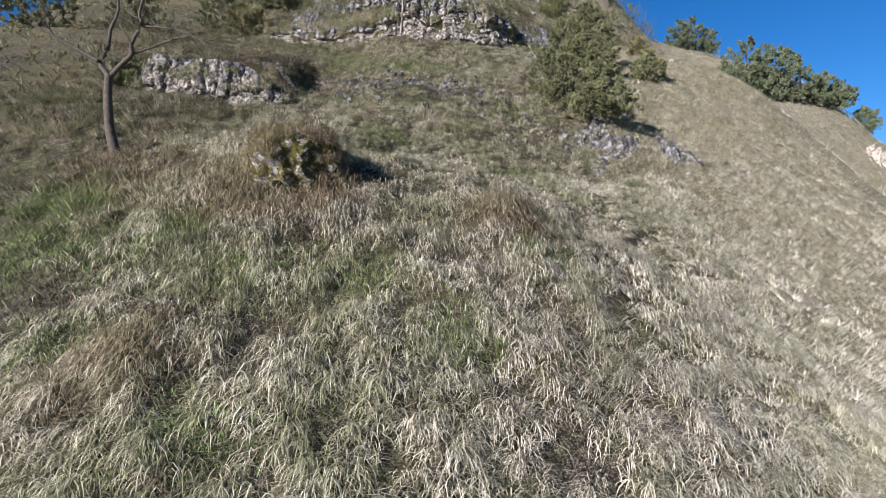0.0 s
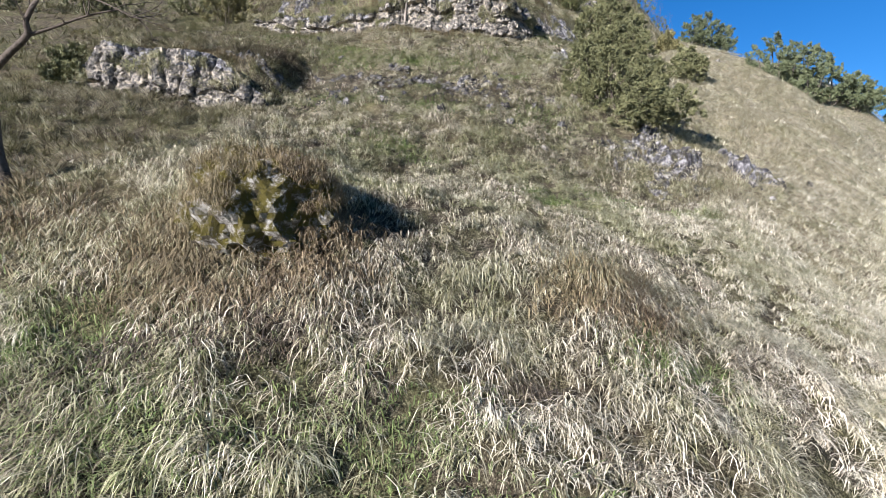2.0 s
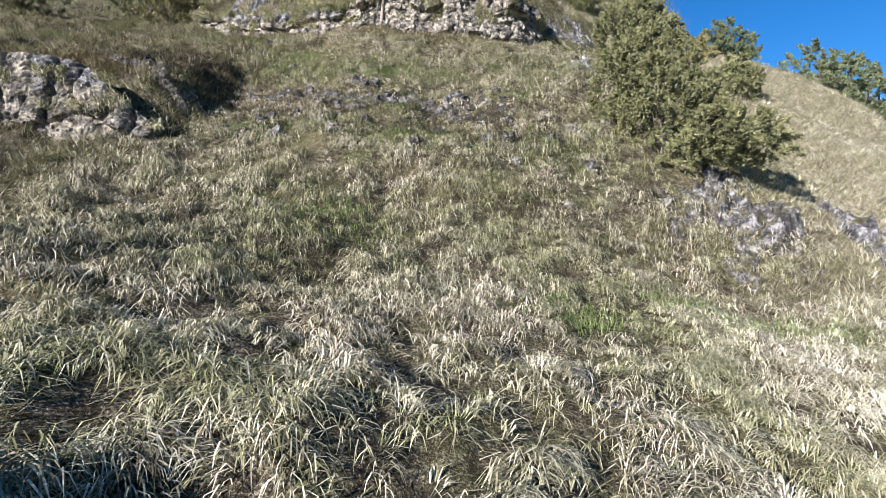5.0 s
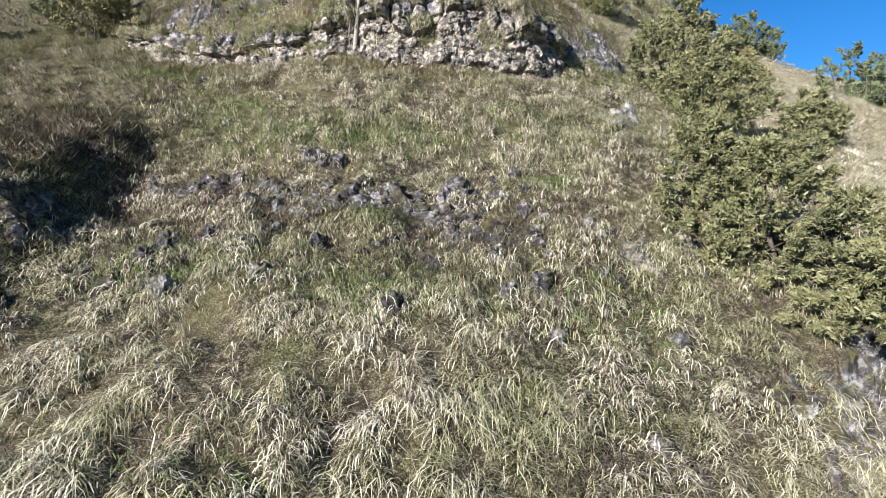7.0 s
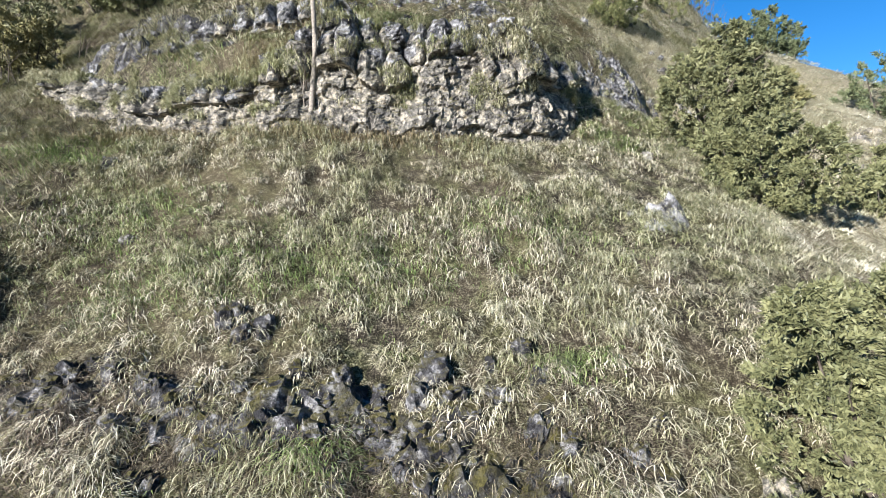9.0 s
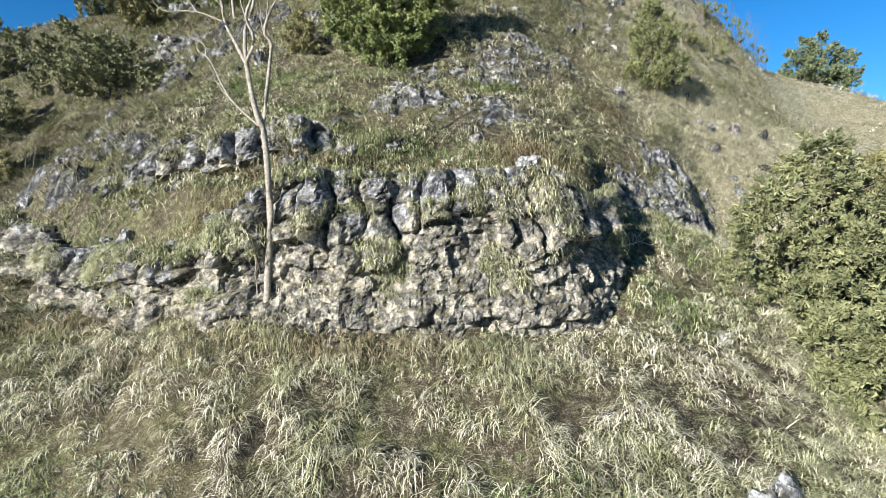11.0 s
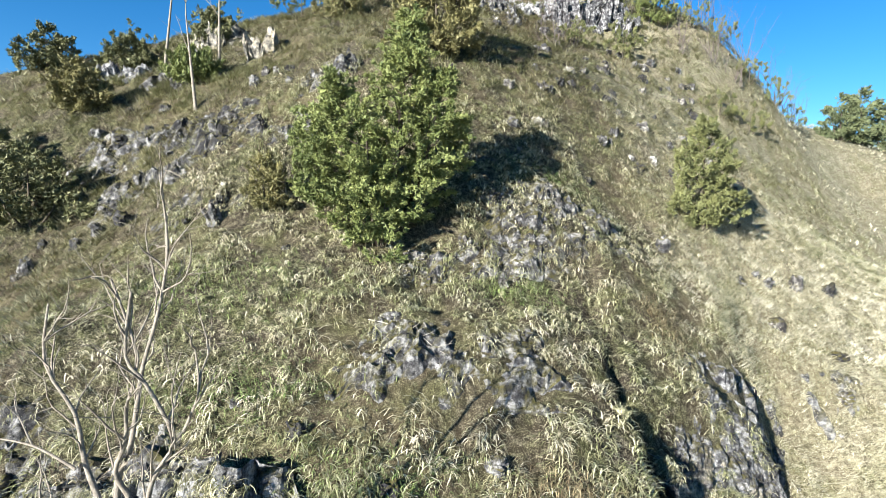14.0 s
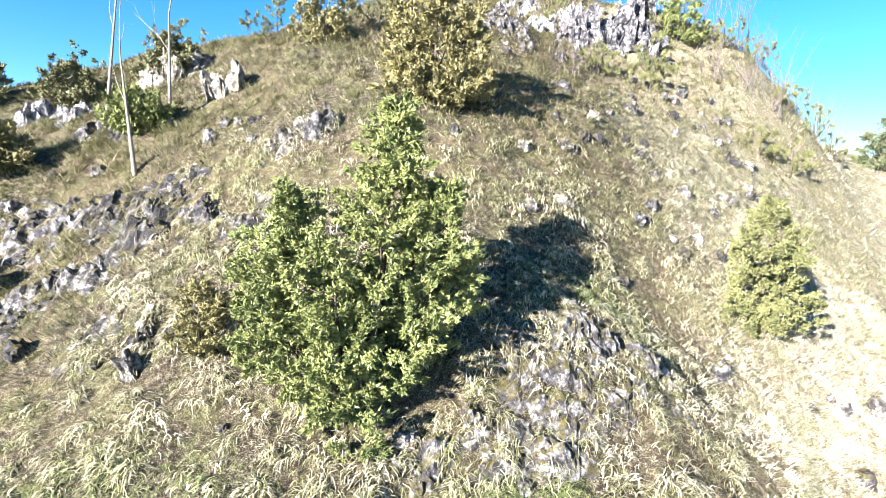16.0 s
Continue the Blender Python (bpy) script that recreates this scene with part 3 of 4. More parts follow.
def cliff_height(x):
    return 0.4 + (0.72 * float(ss((x + 10.2) / 3.0)) + 1.25 * float(ss((x + 4.2) / 2.8))) * float(1 - 0.8 * ss((x - 2.2) / 2.0))


def cliff():
    rng = random.Random(31)
    ob = thing("cliff", at_ground(-1.0, 26.3), "low cliff of jointed pale limestone, grey and dark where weathered", "cliff")
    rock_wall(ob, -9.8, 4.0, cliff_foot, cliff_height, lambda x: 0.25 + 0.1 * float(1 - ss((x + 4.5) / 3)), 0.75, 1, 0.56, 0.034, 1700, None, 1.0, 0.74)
    for _ in range(18):
        x = rng.uniform(-8.6, 3.6)
        v = rng.choice((0.12, 0.3, 0.85, 0.95, 1.0))
        w = rng.uniform(0.22, 0.45)
        y = float(cliff_foot(x)) - 0.02 + 0.6 * v
        z = float(swell(x, y)) - 0.1 + v * cliff_height(x) * 0.9
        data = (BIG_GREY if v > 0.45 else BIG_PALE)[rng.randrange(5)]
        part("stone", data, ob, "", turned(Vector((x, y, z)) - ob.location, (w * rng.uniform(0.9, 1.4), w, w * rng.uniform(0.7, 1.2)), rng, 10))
    return ob


cliff()
ledge = thing("rock_ledge", at_ground(-8.0, 18.4), "rounded pale limestone ledge under a turf cap", "rock ledge")
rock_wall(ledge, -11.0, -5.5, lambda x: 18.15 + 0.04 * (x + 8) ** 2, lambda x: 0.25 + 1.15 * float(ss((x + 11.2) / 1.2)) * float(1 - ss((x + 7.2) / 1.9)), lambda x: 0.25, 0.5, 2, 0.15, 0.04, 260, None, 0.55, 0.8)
shelf = thing("rock_ledge", at_ground(-3.2, 27.9), "dark knobbly limestone ledge in the turf above a cliff", "rock ledge")
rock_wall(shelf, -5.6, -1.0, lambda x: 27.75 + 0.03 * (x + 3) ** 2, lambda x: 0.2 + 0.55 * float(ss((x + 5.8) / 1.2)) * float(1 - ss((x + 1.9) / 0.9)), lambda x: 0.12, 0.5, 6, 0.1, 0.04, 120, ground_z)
slab = thing("rock_slab", at_ground(6.4, 31.0), "smooth grey limestone slab cut by upright cracks", "rock slab")
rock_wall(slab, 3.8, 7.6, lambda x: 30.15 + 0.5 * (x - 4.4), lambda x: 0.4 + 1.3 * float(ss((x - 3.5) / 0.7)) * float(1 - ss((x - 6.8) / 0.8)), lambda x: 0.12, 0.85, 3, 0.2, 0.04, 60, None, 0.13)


def bedrock(x, y, wide, deep, high, seed, slant, mat, base, fine=0.055):
    """Knobbly living rock that rises out of the turf and sinks back into it."""
    nu, nv = max(14, int(wide / fine)), max(12, int(2 * deep / fine))
    u, v = np.meshgrid(np.linspace(-1, 1, nu), np.linspace(-1, 1, nv))
    px, py = x + u * wide * 0.62, y + slant * u * wide * 0.62 + v * deep
    gz = ground_z(px, py)
    rim = np.clip((1 - np.abs(u)) * 2.2, 0, 1) * np.clip((1 - np.abs(v)) * 1.8, 0, 1)
    verts = []
    for i, j, k, e in zip(px.ravel(), py.ravel(), gz.ravel(), rim.ravel()):
        q = Vector((i * 1.0, j * 1.0, k * 0.6)) + Vector((seed * 3.7, seed * 1.9, 0))
        lump = 0.5 + 0.8 * noise.noise(q * 1.9)
        crag = noise.ridged_multi_fractal(q * 3.2, 0.9, 2.2, 5, 1.0, 2.0) * 0.5
        grit = noise.noise(q * 9.0) * 0.12 + noise.noise(q * 19.0) * 0.06
        h = min(high, 0.75 * high * e * (0.65 * lump + 0.5 * crag + 0.3 * noise.ridged_multi_fractal(q * 7.0, 0.9, 2.2, 3, 1.0, 2.0) * 0.5 + 1.4 * grit - 0.5)) - 0.08
        verts.append((i + 0.16 * high * noise.noise(q * 3.1) - base.x, j - 0.22 * h + 0.16 * high * noise.noise(q * 3.3 + Vector((9, 0, 0))) - base.y, k + h - base.z))
    k = (np.arange(nv - 1)[:, None] * nu + np.arange(nu - 1)).ravel()
    return mesh_of("bedrock", verts, quads=np.stack([k, k + 1, k + nu + 1, k + nu], 1), mat=mat)


def outcrop(x, y, wide, high, count, seed, rocks, label, slant=0.0, deep=0.6, category="rock outcrop", lean=16):
    """A bank of rock that breaks through the turf, with loose stones about it."""
    rng = random.Random(seed)
    ob = thing("rock_outcrop", at_ground(x, y), label, category)
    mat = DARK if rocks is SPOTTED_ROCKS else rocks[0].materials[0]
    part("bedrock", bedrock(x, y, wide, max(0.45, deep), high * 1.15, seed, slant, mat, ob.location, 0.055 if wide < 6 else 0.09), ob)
    for k in range(max(2, int(count * 0.7))):
        u = rng.uniform(-1, 1)
        px, py = x + u * wide / 2, y + slant * u * wide / 2 + rng.uniform(-0.9, 0.9) * max(0.45, deep)
        s = min(0.5, high) * rng.uniform(0.25, 0.7)
        m = turned(at_ground(px, py, 0.06 * s) - ob.location, (s, s * rng.uniform(0.7, 1.1), s * rng.uniform(0.6, 1.1)), rng, lean)
        part("stone", rocks[rng.randrange(len(rocks))], ob, "", m)
    return ob


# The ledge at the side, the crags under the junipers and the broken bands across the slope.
# The dark stone of this first outcrop stands in for shade behind the ledge.
outcrop(-6.4, 19.6, 3.4, 0.55, 6, 13, DARK_ROCKS, "limestone behind the pale ledge, coloured dark for its shade", 0.1)
outcrop(5.95, 18.3, 1.7, 0.75, 22, 4, SPOTTED_ROCKS, "broken white and grey limestone crag below a juniper", 0.25, 1.5)
outcrop(4.7, 18.2, 1.1, 0.6, 5, 14, SPOTTED_ROCKS, "small grey crag at the edge of the turf", 0.3)
outcrop(8.3, 18.4, 1.3, 0.8, 10, 5, SPOTTED_ROCKS, "grey fissured limestone crag in dry grass", 0.35, 1.2)
outcrop(9.6, 18.7, 1.0, 0.5, 3, 15, SPOTTED_ROCKS, "low pale stones in dry grass", 0.3)
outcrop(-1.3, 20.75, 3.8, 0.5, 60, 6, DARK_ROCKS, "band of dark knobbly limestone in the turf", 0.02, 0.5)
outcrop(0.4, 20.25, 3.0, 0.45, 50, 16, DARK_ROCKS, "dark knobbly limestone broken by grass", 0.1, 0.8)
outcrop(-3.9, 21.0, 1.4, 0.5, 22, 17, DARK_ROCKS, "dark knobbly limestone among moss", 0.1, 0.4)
outcrop(3.4, 19.9, 1.4, 0.5, 5, 18, PALE_ROCKS, "pale stones at the foot of a juniper", 0.1, 0.4)
outcrop(4.0, 23.75, 1.0, 0.6, 3, 7, GREY_ROCKS, "pair of grey limestone knobs beside a juniper", 0.1, 0.2)
outcrop(6.6, 32.1, 2.8, 0.55, 4, 8, BIG_GREY, "smooth grey limestone slab in the slope", 0.5, 0.9, lean=8)
outcrop(0.7, 29.95, 3.8, 0.5, 9, 9, DARK_ROCKS, "flat grey limestone pavement showing through turf", 0.12, 0.9, lean=8)
outcrop(1.2, 32.35, 3.6, 0.6, 26, 10, SPOTTED_ROCKS, "jagged white limestone ledge below a juniper", 0.25, 0.5)
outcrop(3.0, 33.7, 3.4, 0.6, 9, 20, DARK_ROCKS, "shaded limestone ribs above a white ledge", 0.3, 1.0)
outcrop(-5.6, 36.0, 2.4, 0.7, 6, 21, DARK_ROCKS, "dark limestone crag on the upper slope", 0.1)
outcrop(-7.6, 35.4, 2.6, 0.6, 5, 22, DARK_ROCKS, "grey limestone crag on the upper slope", 0.1)
outcrop(-9.0, 43.0, 2.0, 1.6, 6, 23, PALE_ROCKS, "pale limestone crag on the crest", 0.1, 0.7)
outcrop(-6.5, 41.0, 1.1, 1.9, 5, 24, PALE_ROCKS, "white limestone pillar on the crest", 0.1, 0.5)
outcrop(-3.2, 37.8, 1.7, 0.8, 8, 25, SPOTTED_ROCKS, "pale limestone block in the upper slope", 0.1)
outcrop(-12.0, 41.2, 2.2, 1.3, 5, 26, GREY_ROCKS, "grey limestone knob on the crest", 0.1)
outcrop(-9.3, 39.9, 1.8, 0.8, 5, 27, DARK_ROCKS, "grey limestone band below the crest", 0.1)
outcrop(7.8, 49.8, 4.2, 3.2, 7, 29, GREY_ROCKS, "tall grey limestone wall near the top", 0.1, 1.0, "cliff")
outcrop(-1.9, 27.9, 1.5, 0.55, 5, 30, DARK_ROCKS, "dark stones on the turf above the cliff", 0.1, 0.3)
outcrop(-4.2, 28.4, 2.6, 0.5, 6, 32, DARK_ROCKS, "grey stones on the turf above the cliff", 0.1, 0.4)
outcrop(-5.2, 33.9, 2.6, 0.4, 6, 51, DARK_ROCKS, "grey rock breaking through steep turf", 0.1, 0.9)
outcrop(-6.6, 36.9, 2.8, 0.55, 8, 52, DARK_ROCKS, "pale broken rock on a steep bank", 0.1, 1.0)
outcrop(-9.0, 36.8, 2.6, 0.55, 6, 53, DARK_ROCKS, "grey broken rock on a steep bank", 0.1, 0.9)
outcrop(-3.6, 35.8, 1.8, 0.45, 5, 54, DARK_ROCKS, "dark broken rock on a steep bank", 0.1, 0.7)
outcrop(9.6, 33.6, 1.8, 0.35, 5, 59, GREY_ROCKS, "flat grey rock in pale grass", 0.3, 0.6)
outcrop(-6.3, 28.9, 2.6, 0.5, 7, 60, DARK_ROCKS, "grey rock above the cliff", 0.0, 0.8)
outcrop(-8.3, 29.6, 2.2, 0.5, 6, 61, DARK_ROCKS, "grey rock above the cliff", 0.1, 0.8)
outcrop(5.4, 51.4, 3.4, 1.2, 9, 71, GREY_ROCKS, "grey broken crag on the skyline", 0.2, 1.0)
outcrop(3.0, 54.0, 3.6, 1.4, 9, 72, GREY_ROCKS, "grey broken crag on the skyline", 0.0, 1.2)
outcrop(2.4, 46.6, 2.4, 0.9, 8, 73, SPOTTED_ROCKS, "grey and white rock breaking through steep turf", 0.1, 1.0)
outcrop(34.5, 40.5, 3.0, 1.6, 5, 33, PALE_ROCKS, "pale rocks on the far flank of the hill", 0.2)
outcrop(13.5, 30.5, 2.2, 0.6, 5, 34, PALE_ROCKS, "pale stones on the far flank of the hill", 0.2)
outcrop(11.0, 28.2, 1.6, 1.0, 4, 35, PALE_ROCKS, "pale limestone knob beside dry grass", 0.2)

ROCKS = ((1.4, 19.3, 0.5, 0.45, 1), (-2.25, 19.0, 0.45, 0.35, 1), (2.3, 17.6, 0.22, 0.2, 0), (3.1, 18.7, 0.28, 0.25, 0), (-2.2, 21.8, 0.4, 0.35, 1),
         (-4.35, 23.3, 0.3, 0.2, 0), (1.35, 21.4, 0.35, 0.3, 1), (0.3, 21.2, 0.5, 0.42, 1), (5.0, 26.6, 0.35, 0.25, 0), (0.4, 38.0, 0.35, 0.6, 1),
         (3.5, 39.3, 0.8, 0.6, 0), (3.0, 37.3, 0.5, 0.45, 0), (6.2, 35.6, 0.5, 0.5, 1), (4.1, 34.2, 0.6, 0.6, 1), (9.0, 35.0, 0.5, 0.45, 0),
         (-2.1, 34.0, 0.3, 0.25, 0), (-2.9, 32.3, 0.25, 0.2, 1), (-0.4, 27.9, 0.4, 0.35, 1), (7.1, 40.2, 0.6, 0.5, 0), (5.1, 38.1, 0.5, 0.45, 1),
         (10.4, 34.6, 0.5, 0.25, 1), (9.8, 33.6, 0.6, 0.3, 0), (-5.6, 25.0, 0.35, 0.3, 1), (2.6, 24.9, 0.25, 0.2, 0), (-7.5, 29.0, 0.4, 0.4, 0),
         (6.8, 44.2, 0.8, 0.7, 0), (9.5, 42.0, 0.7, 0.6, 1), (12.0, 45.5, 0.7, 0.6, 0), (-10.2, 37.4, 0.5, 0.4, 1), (0.9, 19.0, 0.3, 0.3, 1))
rr = random.Random(77)
for x, y, w, h, dark in ROCKS:
    lone_rock(rr, x, y, w * 0.8, h * 0.8, (DARK_ROCKS if dark else SPOTTED_ROCKS)[rr.randrange(8)],
              "dark knobbly limestone rock half sunk in turf" if dark else "pale limestone rock half sunk in dry grass", "loose rocks on the slope")

MIXED = DARK_ROCKS[:5] + SPOTTED_ROCKS[:3]
# Loose rock strewn over the steeper ground (x from, to, y from, to, how many, stones).
for xa, xb, ya, yb, n, kinds in ((2.0, 12.0, 35.5, 48.0, 80, MIXED), (-10.0, -3.0, 33.0, 40.0, 26, MIXED), (-5.0, 3.2, 18.6, 21.8, 46, DARK_ROCKS), (-6.5, 2.5, 27.2, 29.4, 16, DARK_ROCKS), (3.6, 9.5, 16.2, 18.6, 6, SPOTTED_ROCKS), (3.0, 9.0, 48.0, 54.0, 24, GREY_ROCKS)):
    for _ in range(n):
        s = rr.uniform(0.13, 0.3) * (1.0 + 0.45 * (ya > 30) + 0.6 * (ya > 45))
        lone_rock(rr, rr.uniform(xa, xb), rr.uniform(ya, yb), s, s * rr.uniform(0.8, 1.5), kinds[rr.randrange(8)],
                  "dark jagged limestone in mossy turf" if kinds is DARK_ROCKS else "grey and white broken limestone in dry turf", "loose rocks on the slope")


# The mossy boulder near the start.
def boulder():
    ob = thing("boulder", at_ground(-2.6, 9.55, -0.06), "mossy limestone boulder with white face, ringed by brown grass", "boulder")
    me = rock_data("stone", 9, MOSSY, 0.8, 0.27, 5, 0.2)
    m = Matrix.LocRotScale(Vector((0, 0, 0)), Euler((0.1, -0.1, 0.5)), (1.5, 1.35, 1.5))
    part("stone", me, ob, "", m)
    rng = np.random.default_rng(4)
    p = np.array([m @ v.co for v in me.vertices if (m.to_3x3() @ v.normal).normalized().z > -0.1])
    p = p[(p[:, 1] > -0.1) | (p[:, 2] > 0.38) | (p[:, 0] < -0.1) | (p[:, 0] > 0.5)]
    p = np.repeat(p[rng.integers(0, len(p), 900)], 11, 0)
    p = p + rng.normal(0, 0.03, p.shape)
    n = len(p)
    v, q, t = blades(rng, p[:, 0], p[:, 1], rng.uniform(0.08, 0.3, n), 0.007 * rng.uniform(0.6, 1.3, n), rng.uniform(0.2, 1, n), None, 0.0, p[:, 2])
    tagged(part("turf", mesh_of("turf", v, q, t, TUFT), ob), "short brown grass and moss on the boulder", kind="stuff")
    return ob


boulder()


def patches(name, mat, label, seed, spots, lo, hi, wide, droop):
    """Blades of one kind gathered round spots (x, y, spread x, spread y, count)."""
    rng = np.random.default_rng(seed)
    out = []
    for x, y, rx, ry, n in spots:
        px, py = rng.normal(x, rx * 0.55, n), rng.normal(y, ry * 0.55, n)
        out.append(blades(rng, px, py, rng.uniform(lo, hi, n), wide * rng.uniform(0.7, 1.3, n), rng.uniform(0.0, droop, n)))
    return join_blades(name, out, mat, label)


patches("tussock_grass", TUFT, "long brown tussock grass round rocks and hummocks", 12, [
    (-2.9, 8.7, 1.1, 0.35, 1000), (-3.35, 9.0, 0.4, 0.3, 900), (-3.3, 9.3, 0.3, 0.4, 700), (-2.7, 10.1, 0.7, 0.3, 900), (-2.2, 8.9, 0.6, 0.25, 500), (-1.9, 9.5, 0.4, 0.5, 500), (-2.0, 9.1, 0.7, 0.35, 400), (-3.8, 9.4, 0.7, 0.5, 700), (-2.8, 10.35, 0.6, 0.3, 600), (1.3, 9.3, 0.7, 0.5, 1500), (-3.6, 6.1, 0.6, 0.5, 1400),
    (-5.4, 9.8, 1.2, 0.7, 1000), (-6.8, 10.6, 0.8, 0.6, 400), (-1.2, 25.45, 2.4, 0.25, 900), (-5.0, 26.3, 2.4, 0.3, 900), (2.2, 28.0, 0.8, 0.5, 1400),
    (0.4, 27.2, 1.4, 0.3, 450), (-1.8, 27.3, 1.4, 0.4, 450), (-4.6, 27.9, 1.8, 0.5, 350), (4.9, 32.3, 0.5, 0.5, 500), (-7.6, 19.3, 1.8, 0.4, 1100), (0.6, 26.3, 0.5, 0.2, 700), (-3.4, 26.6, 0.8, 0.2, 600), (2.0, 26.7, 0.6, 0.2, 600)], 0.25, 0.52, 0.011, 0.75)
patches("green_grass", FRESH, "short green grass in damp patches", 13, [
    (-6.6, 9.2, 1.0, 0.6, 2600), (-4.4, 8.0, 1.4, 0.7, 2200), (-3.2, 7.4, 1.0, 0.5, 1300), (-6.4, 8.0, 0.9, 0.6, 1500), (1.7, 8.7, 0.6, 0.3, 600), (-4.9, 6.6, 1.0, 0.5, 900), (0.4, 6.8, 0.7, 0.4, 700),
    (3.9, 15.9, 0.9, 0.5, 1200), (4.8, 15.4, 1.4, 0.6, 1200), (1.6, 14.9, 0.8, 0.4, 700), (-1.8, 16.2, 1.5, 0.8, 1200), (-0.9, 20.3, 0.4, 0.2, 400), (1.9, 21.2, 0.5, 0.2, 400), (-4.6, 23.6, 1.6, 0.8, 1200),
    (-6.8, 25.4, 1.6, 0.8, 1300), (5.6, 29.2, 1.2, 0.8, 1200), (4.4, 26.9, 0.8, 0.6, 700), (-2.6, 29.2, 1.4, 0.6, 900), (1.8, 31.9, 0.8, 0.3, 500), (-4.0, 31.2, 1.8, 0.8, 900), (3.3, 35.2, 1.0, 0.5, 500), (-1.0, 22.6, 1.8, 0.7, 1500), (1.8, 23.4, 1.4, 0.8, 1200), (-3.2, 22.4, 1.4, 0.6, 1200), (2.2, 19.0, 1.2, 0.7, 1100), (-1.0, 19.0, 1.6, 0.6, 1400), (-3.6, 19.2, 1.2, 0.6, 1100), (-0.5, 27.9, 2.2, 0.6, 1500), (-5.2, 27.6, 1.6, 0.6, 1100), (-2.4, 5.4, 0.9, 0.5, 1100), (-1.2, 7.6, 1.0, 0.5, 800)], 0.12, 0.3, 0.011, 0.6)
patches("dry_stalks", TUFT, "tall bleached stalks standing on the upper slope", 15, [
    (3.4, 45.6, 1.0, 1.2, 300), (5.2, 47.6, 1.4, 1.2, 350), (7.6, 45.8, 1.6, 1.2, 250), (10.4, 46.8, 1.6, 1.2, 250), (2.6, 48.0, 1.6, 1.4, 300), (1.6, 42.0, 1.0, 1.0, 200), (-1.4, 42.0, 1.2, 1.0, 250)], 0.25, 0.6, 0.01, 0.5)
patches("heath", HEATH, "dark dead stalks and heath between the rocks", 14, [
    (-5.2, 20.9, 1.8, 0.9, 3200), (-3.4, 20.6, 1.2, 0.6, 1500), (-6.4, 22.0, 1.6, 0.8, 2000), (-1.4, 20.4, 1.5, 0.4, 1400), (0.4, 19.9, 1.2, 0.4, 900), (-7.2, 20.4, 1.2, 0.5, 1300), (-3.9, 5.9, 0.7, 0.4, 900), (-2.1, 9.9, 0.8, 0.3, 1300),
    (-5.4, 7.2, 1.2, 0.6, 1300), (5.0, 16.4, 1.0, 0.4, 1200), (-9.0, 30.6, 1.5, 0.8, 1300), (-10.5, 33.6, 1.4, 0.9, 1300), (1.4, 17.2, 0.6, 0.3, 400), (-1.5, 14.9, 0.9, 0.4, 500), (-3.2, 15.3, 0.8, 0.4, 500), (2.6, 33.2, 1.6, 0.4, 900), (-0.4, 19.4, 2.4, 0.6, 1700), (-3.8, 19.6, 1.2, 0.7, 1100), (1.9, 20.4, 1.0, 0.6, 800), (5.0, 16.0, 0.9, 0.4, 700), (6.4, 17.0, 0.7, 0.5, 500), (-2.4, 5.0, 0.8, 0.3, 800), (-3.6, 7.0, 0.7, 0.4, 900), (-2.6, 6.2, 0.6, 0.35, 800), (-3.2, 8.1, 0.7, 0.3, 800), (-1.7, 6.7, 0.5, 0.3, 500), (-1.9, 8.5, 0.6, 0.25, 500), (-3.6, 7.6, 0.7, 0.4, 700), (-2.2, 8.3, 0.5, 0.3, 500), (0.2, 8.2, 0.4, 0.2, 250)], 0.12, 0.3, 0.011, 0.8)


# ---- bare trees ----
def bare_tree(name, where, trunk_points, radii, limbs, label, seed, mat, fork=3, depth=3, bend=0.16, lift=0.05, shrink=0.62):
    rng = random.Random(seed)
    ob = thing(name, where, label, "tree")
    part("trunk", stem_mesh("trunk", [(trunk_points, radii)], mat, 9), ob)
    for p, way, length, radius in limbs:
        part("limb", stem_mesh("limb", branching(rng, Vector(p), Vector(way), length, radius, depth, bend, lift, fork, shrink), mat), ob)
    return ob


V = Vector


def crooked_tree(x, y, level, label, mat, seed, rows):
    """A bare tree of crooked limbs: rows of name, way (across, up), radii, depth a step and number of twigs."""
    rng = random.Random(seed)
    ob = thing("bare_tree", at_ground(x, y), label, "tree")
    low = level - ob.location.z

    def limb(name, way, r0, r1, deep, twigs):
        points = [V((a, deep * k + rng.gauss(0, 0.02), h + low)) for k, (a, h) in enumerate(way)]
        smooth = []
        for k in range(len(points) - 1):
            before, after = points[max(k - 1, 0)], points[min(k + 2, len(points) - 1)]
            for s in (0.0, 0.33, 0.67):
                a, c = points[k] + (points[k + 1] - before) / 6, points[k + 1] - (after - points[k]) / 6
                smooth.append(points[k] * (1 - s) ** 3 + 3 * a * s * (1 - s) ** 2 + 3 * c * s * s * (1 - s) + points[k + 1] * s ** 3)
        smooth.append(points[-1])
        n = len(smooth)
        stems = [(smooth, [r0 + (r1 - r0) * k / (n - 1) for k in range(n)])]
        for _ in range(twigs):
            k = rng.randrange(n // 3, n)
            d = (smooth[k] - smooth[k - 1]).normalized() + V((rng.gauss(0, 0.7), rng.gauss(0, 0.7), rng.uniform(0, 0.8)))
            stems += branching(rng, smooth[k], d, rng.uniform(0.35, 0.9), 0.011, 1, 0.2, 0.05, 3, 0.6)
        part(name, stem_mesh(name, stems, mat, 8), ob)

    for row in rows:
        limb(*row)


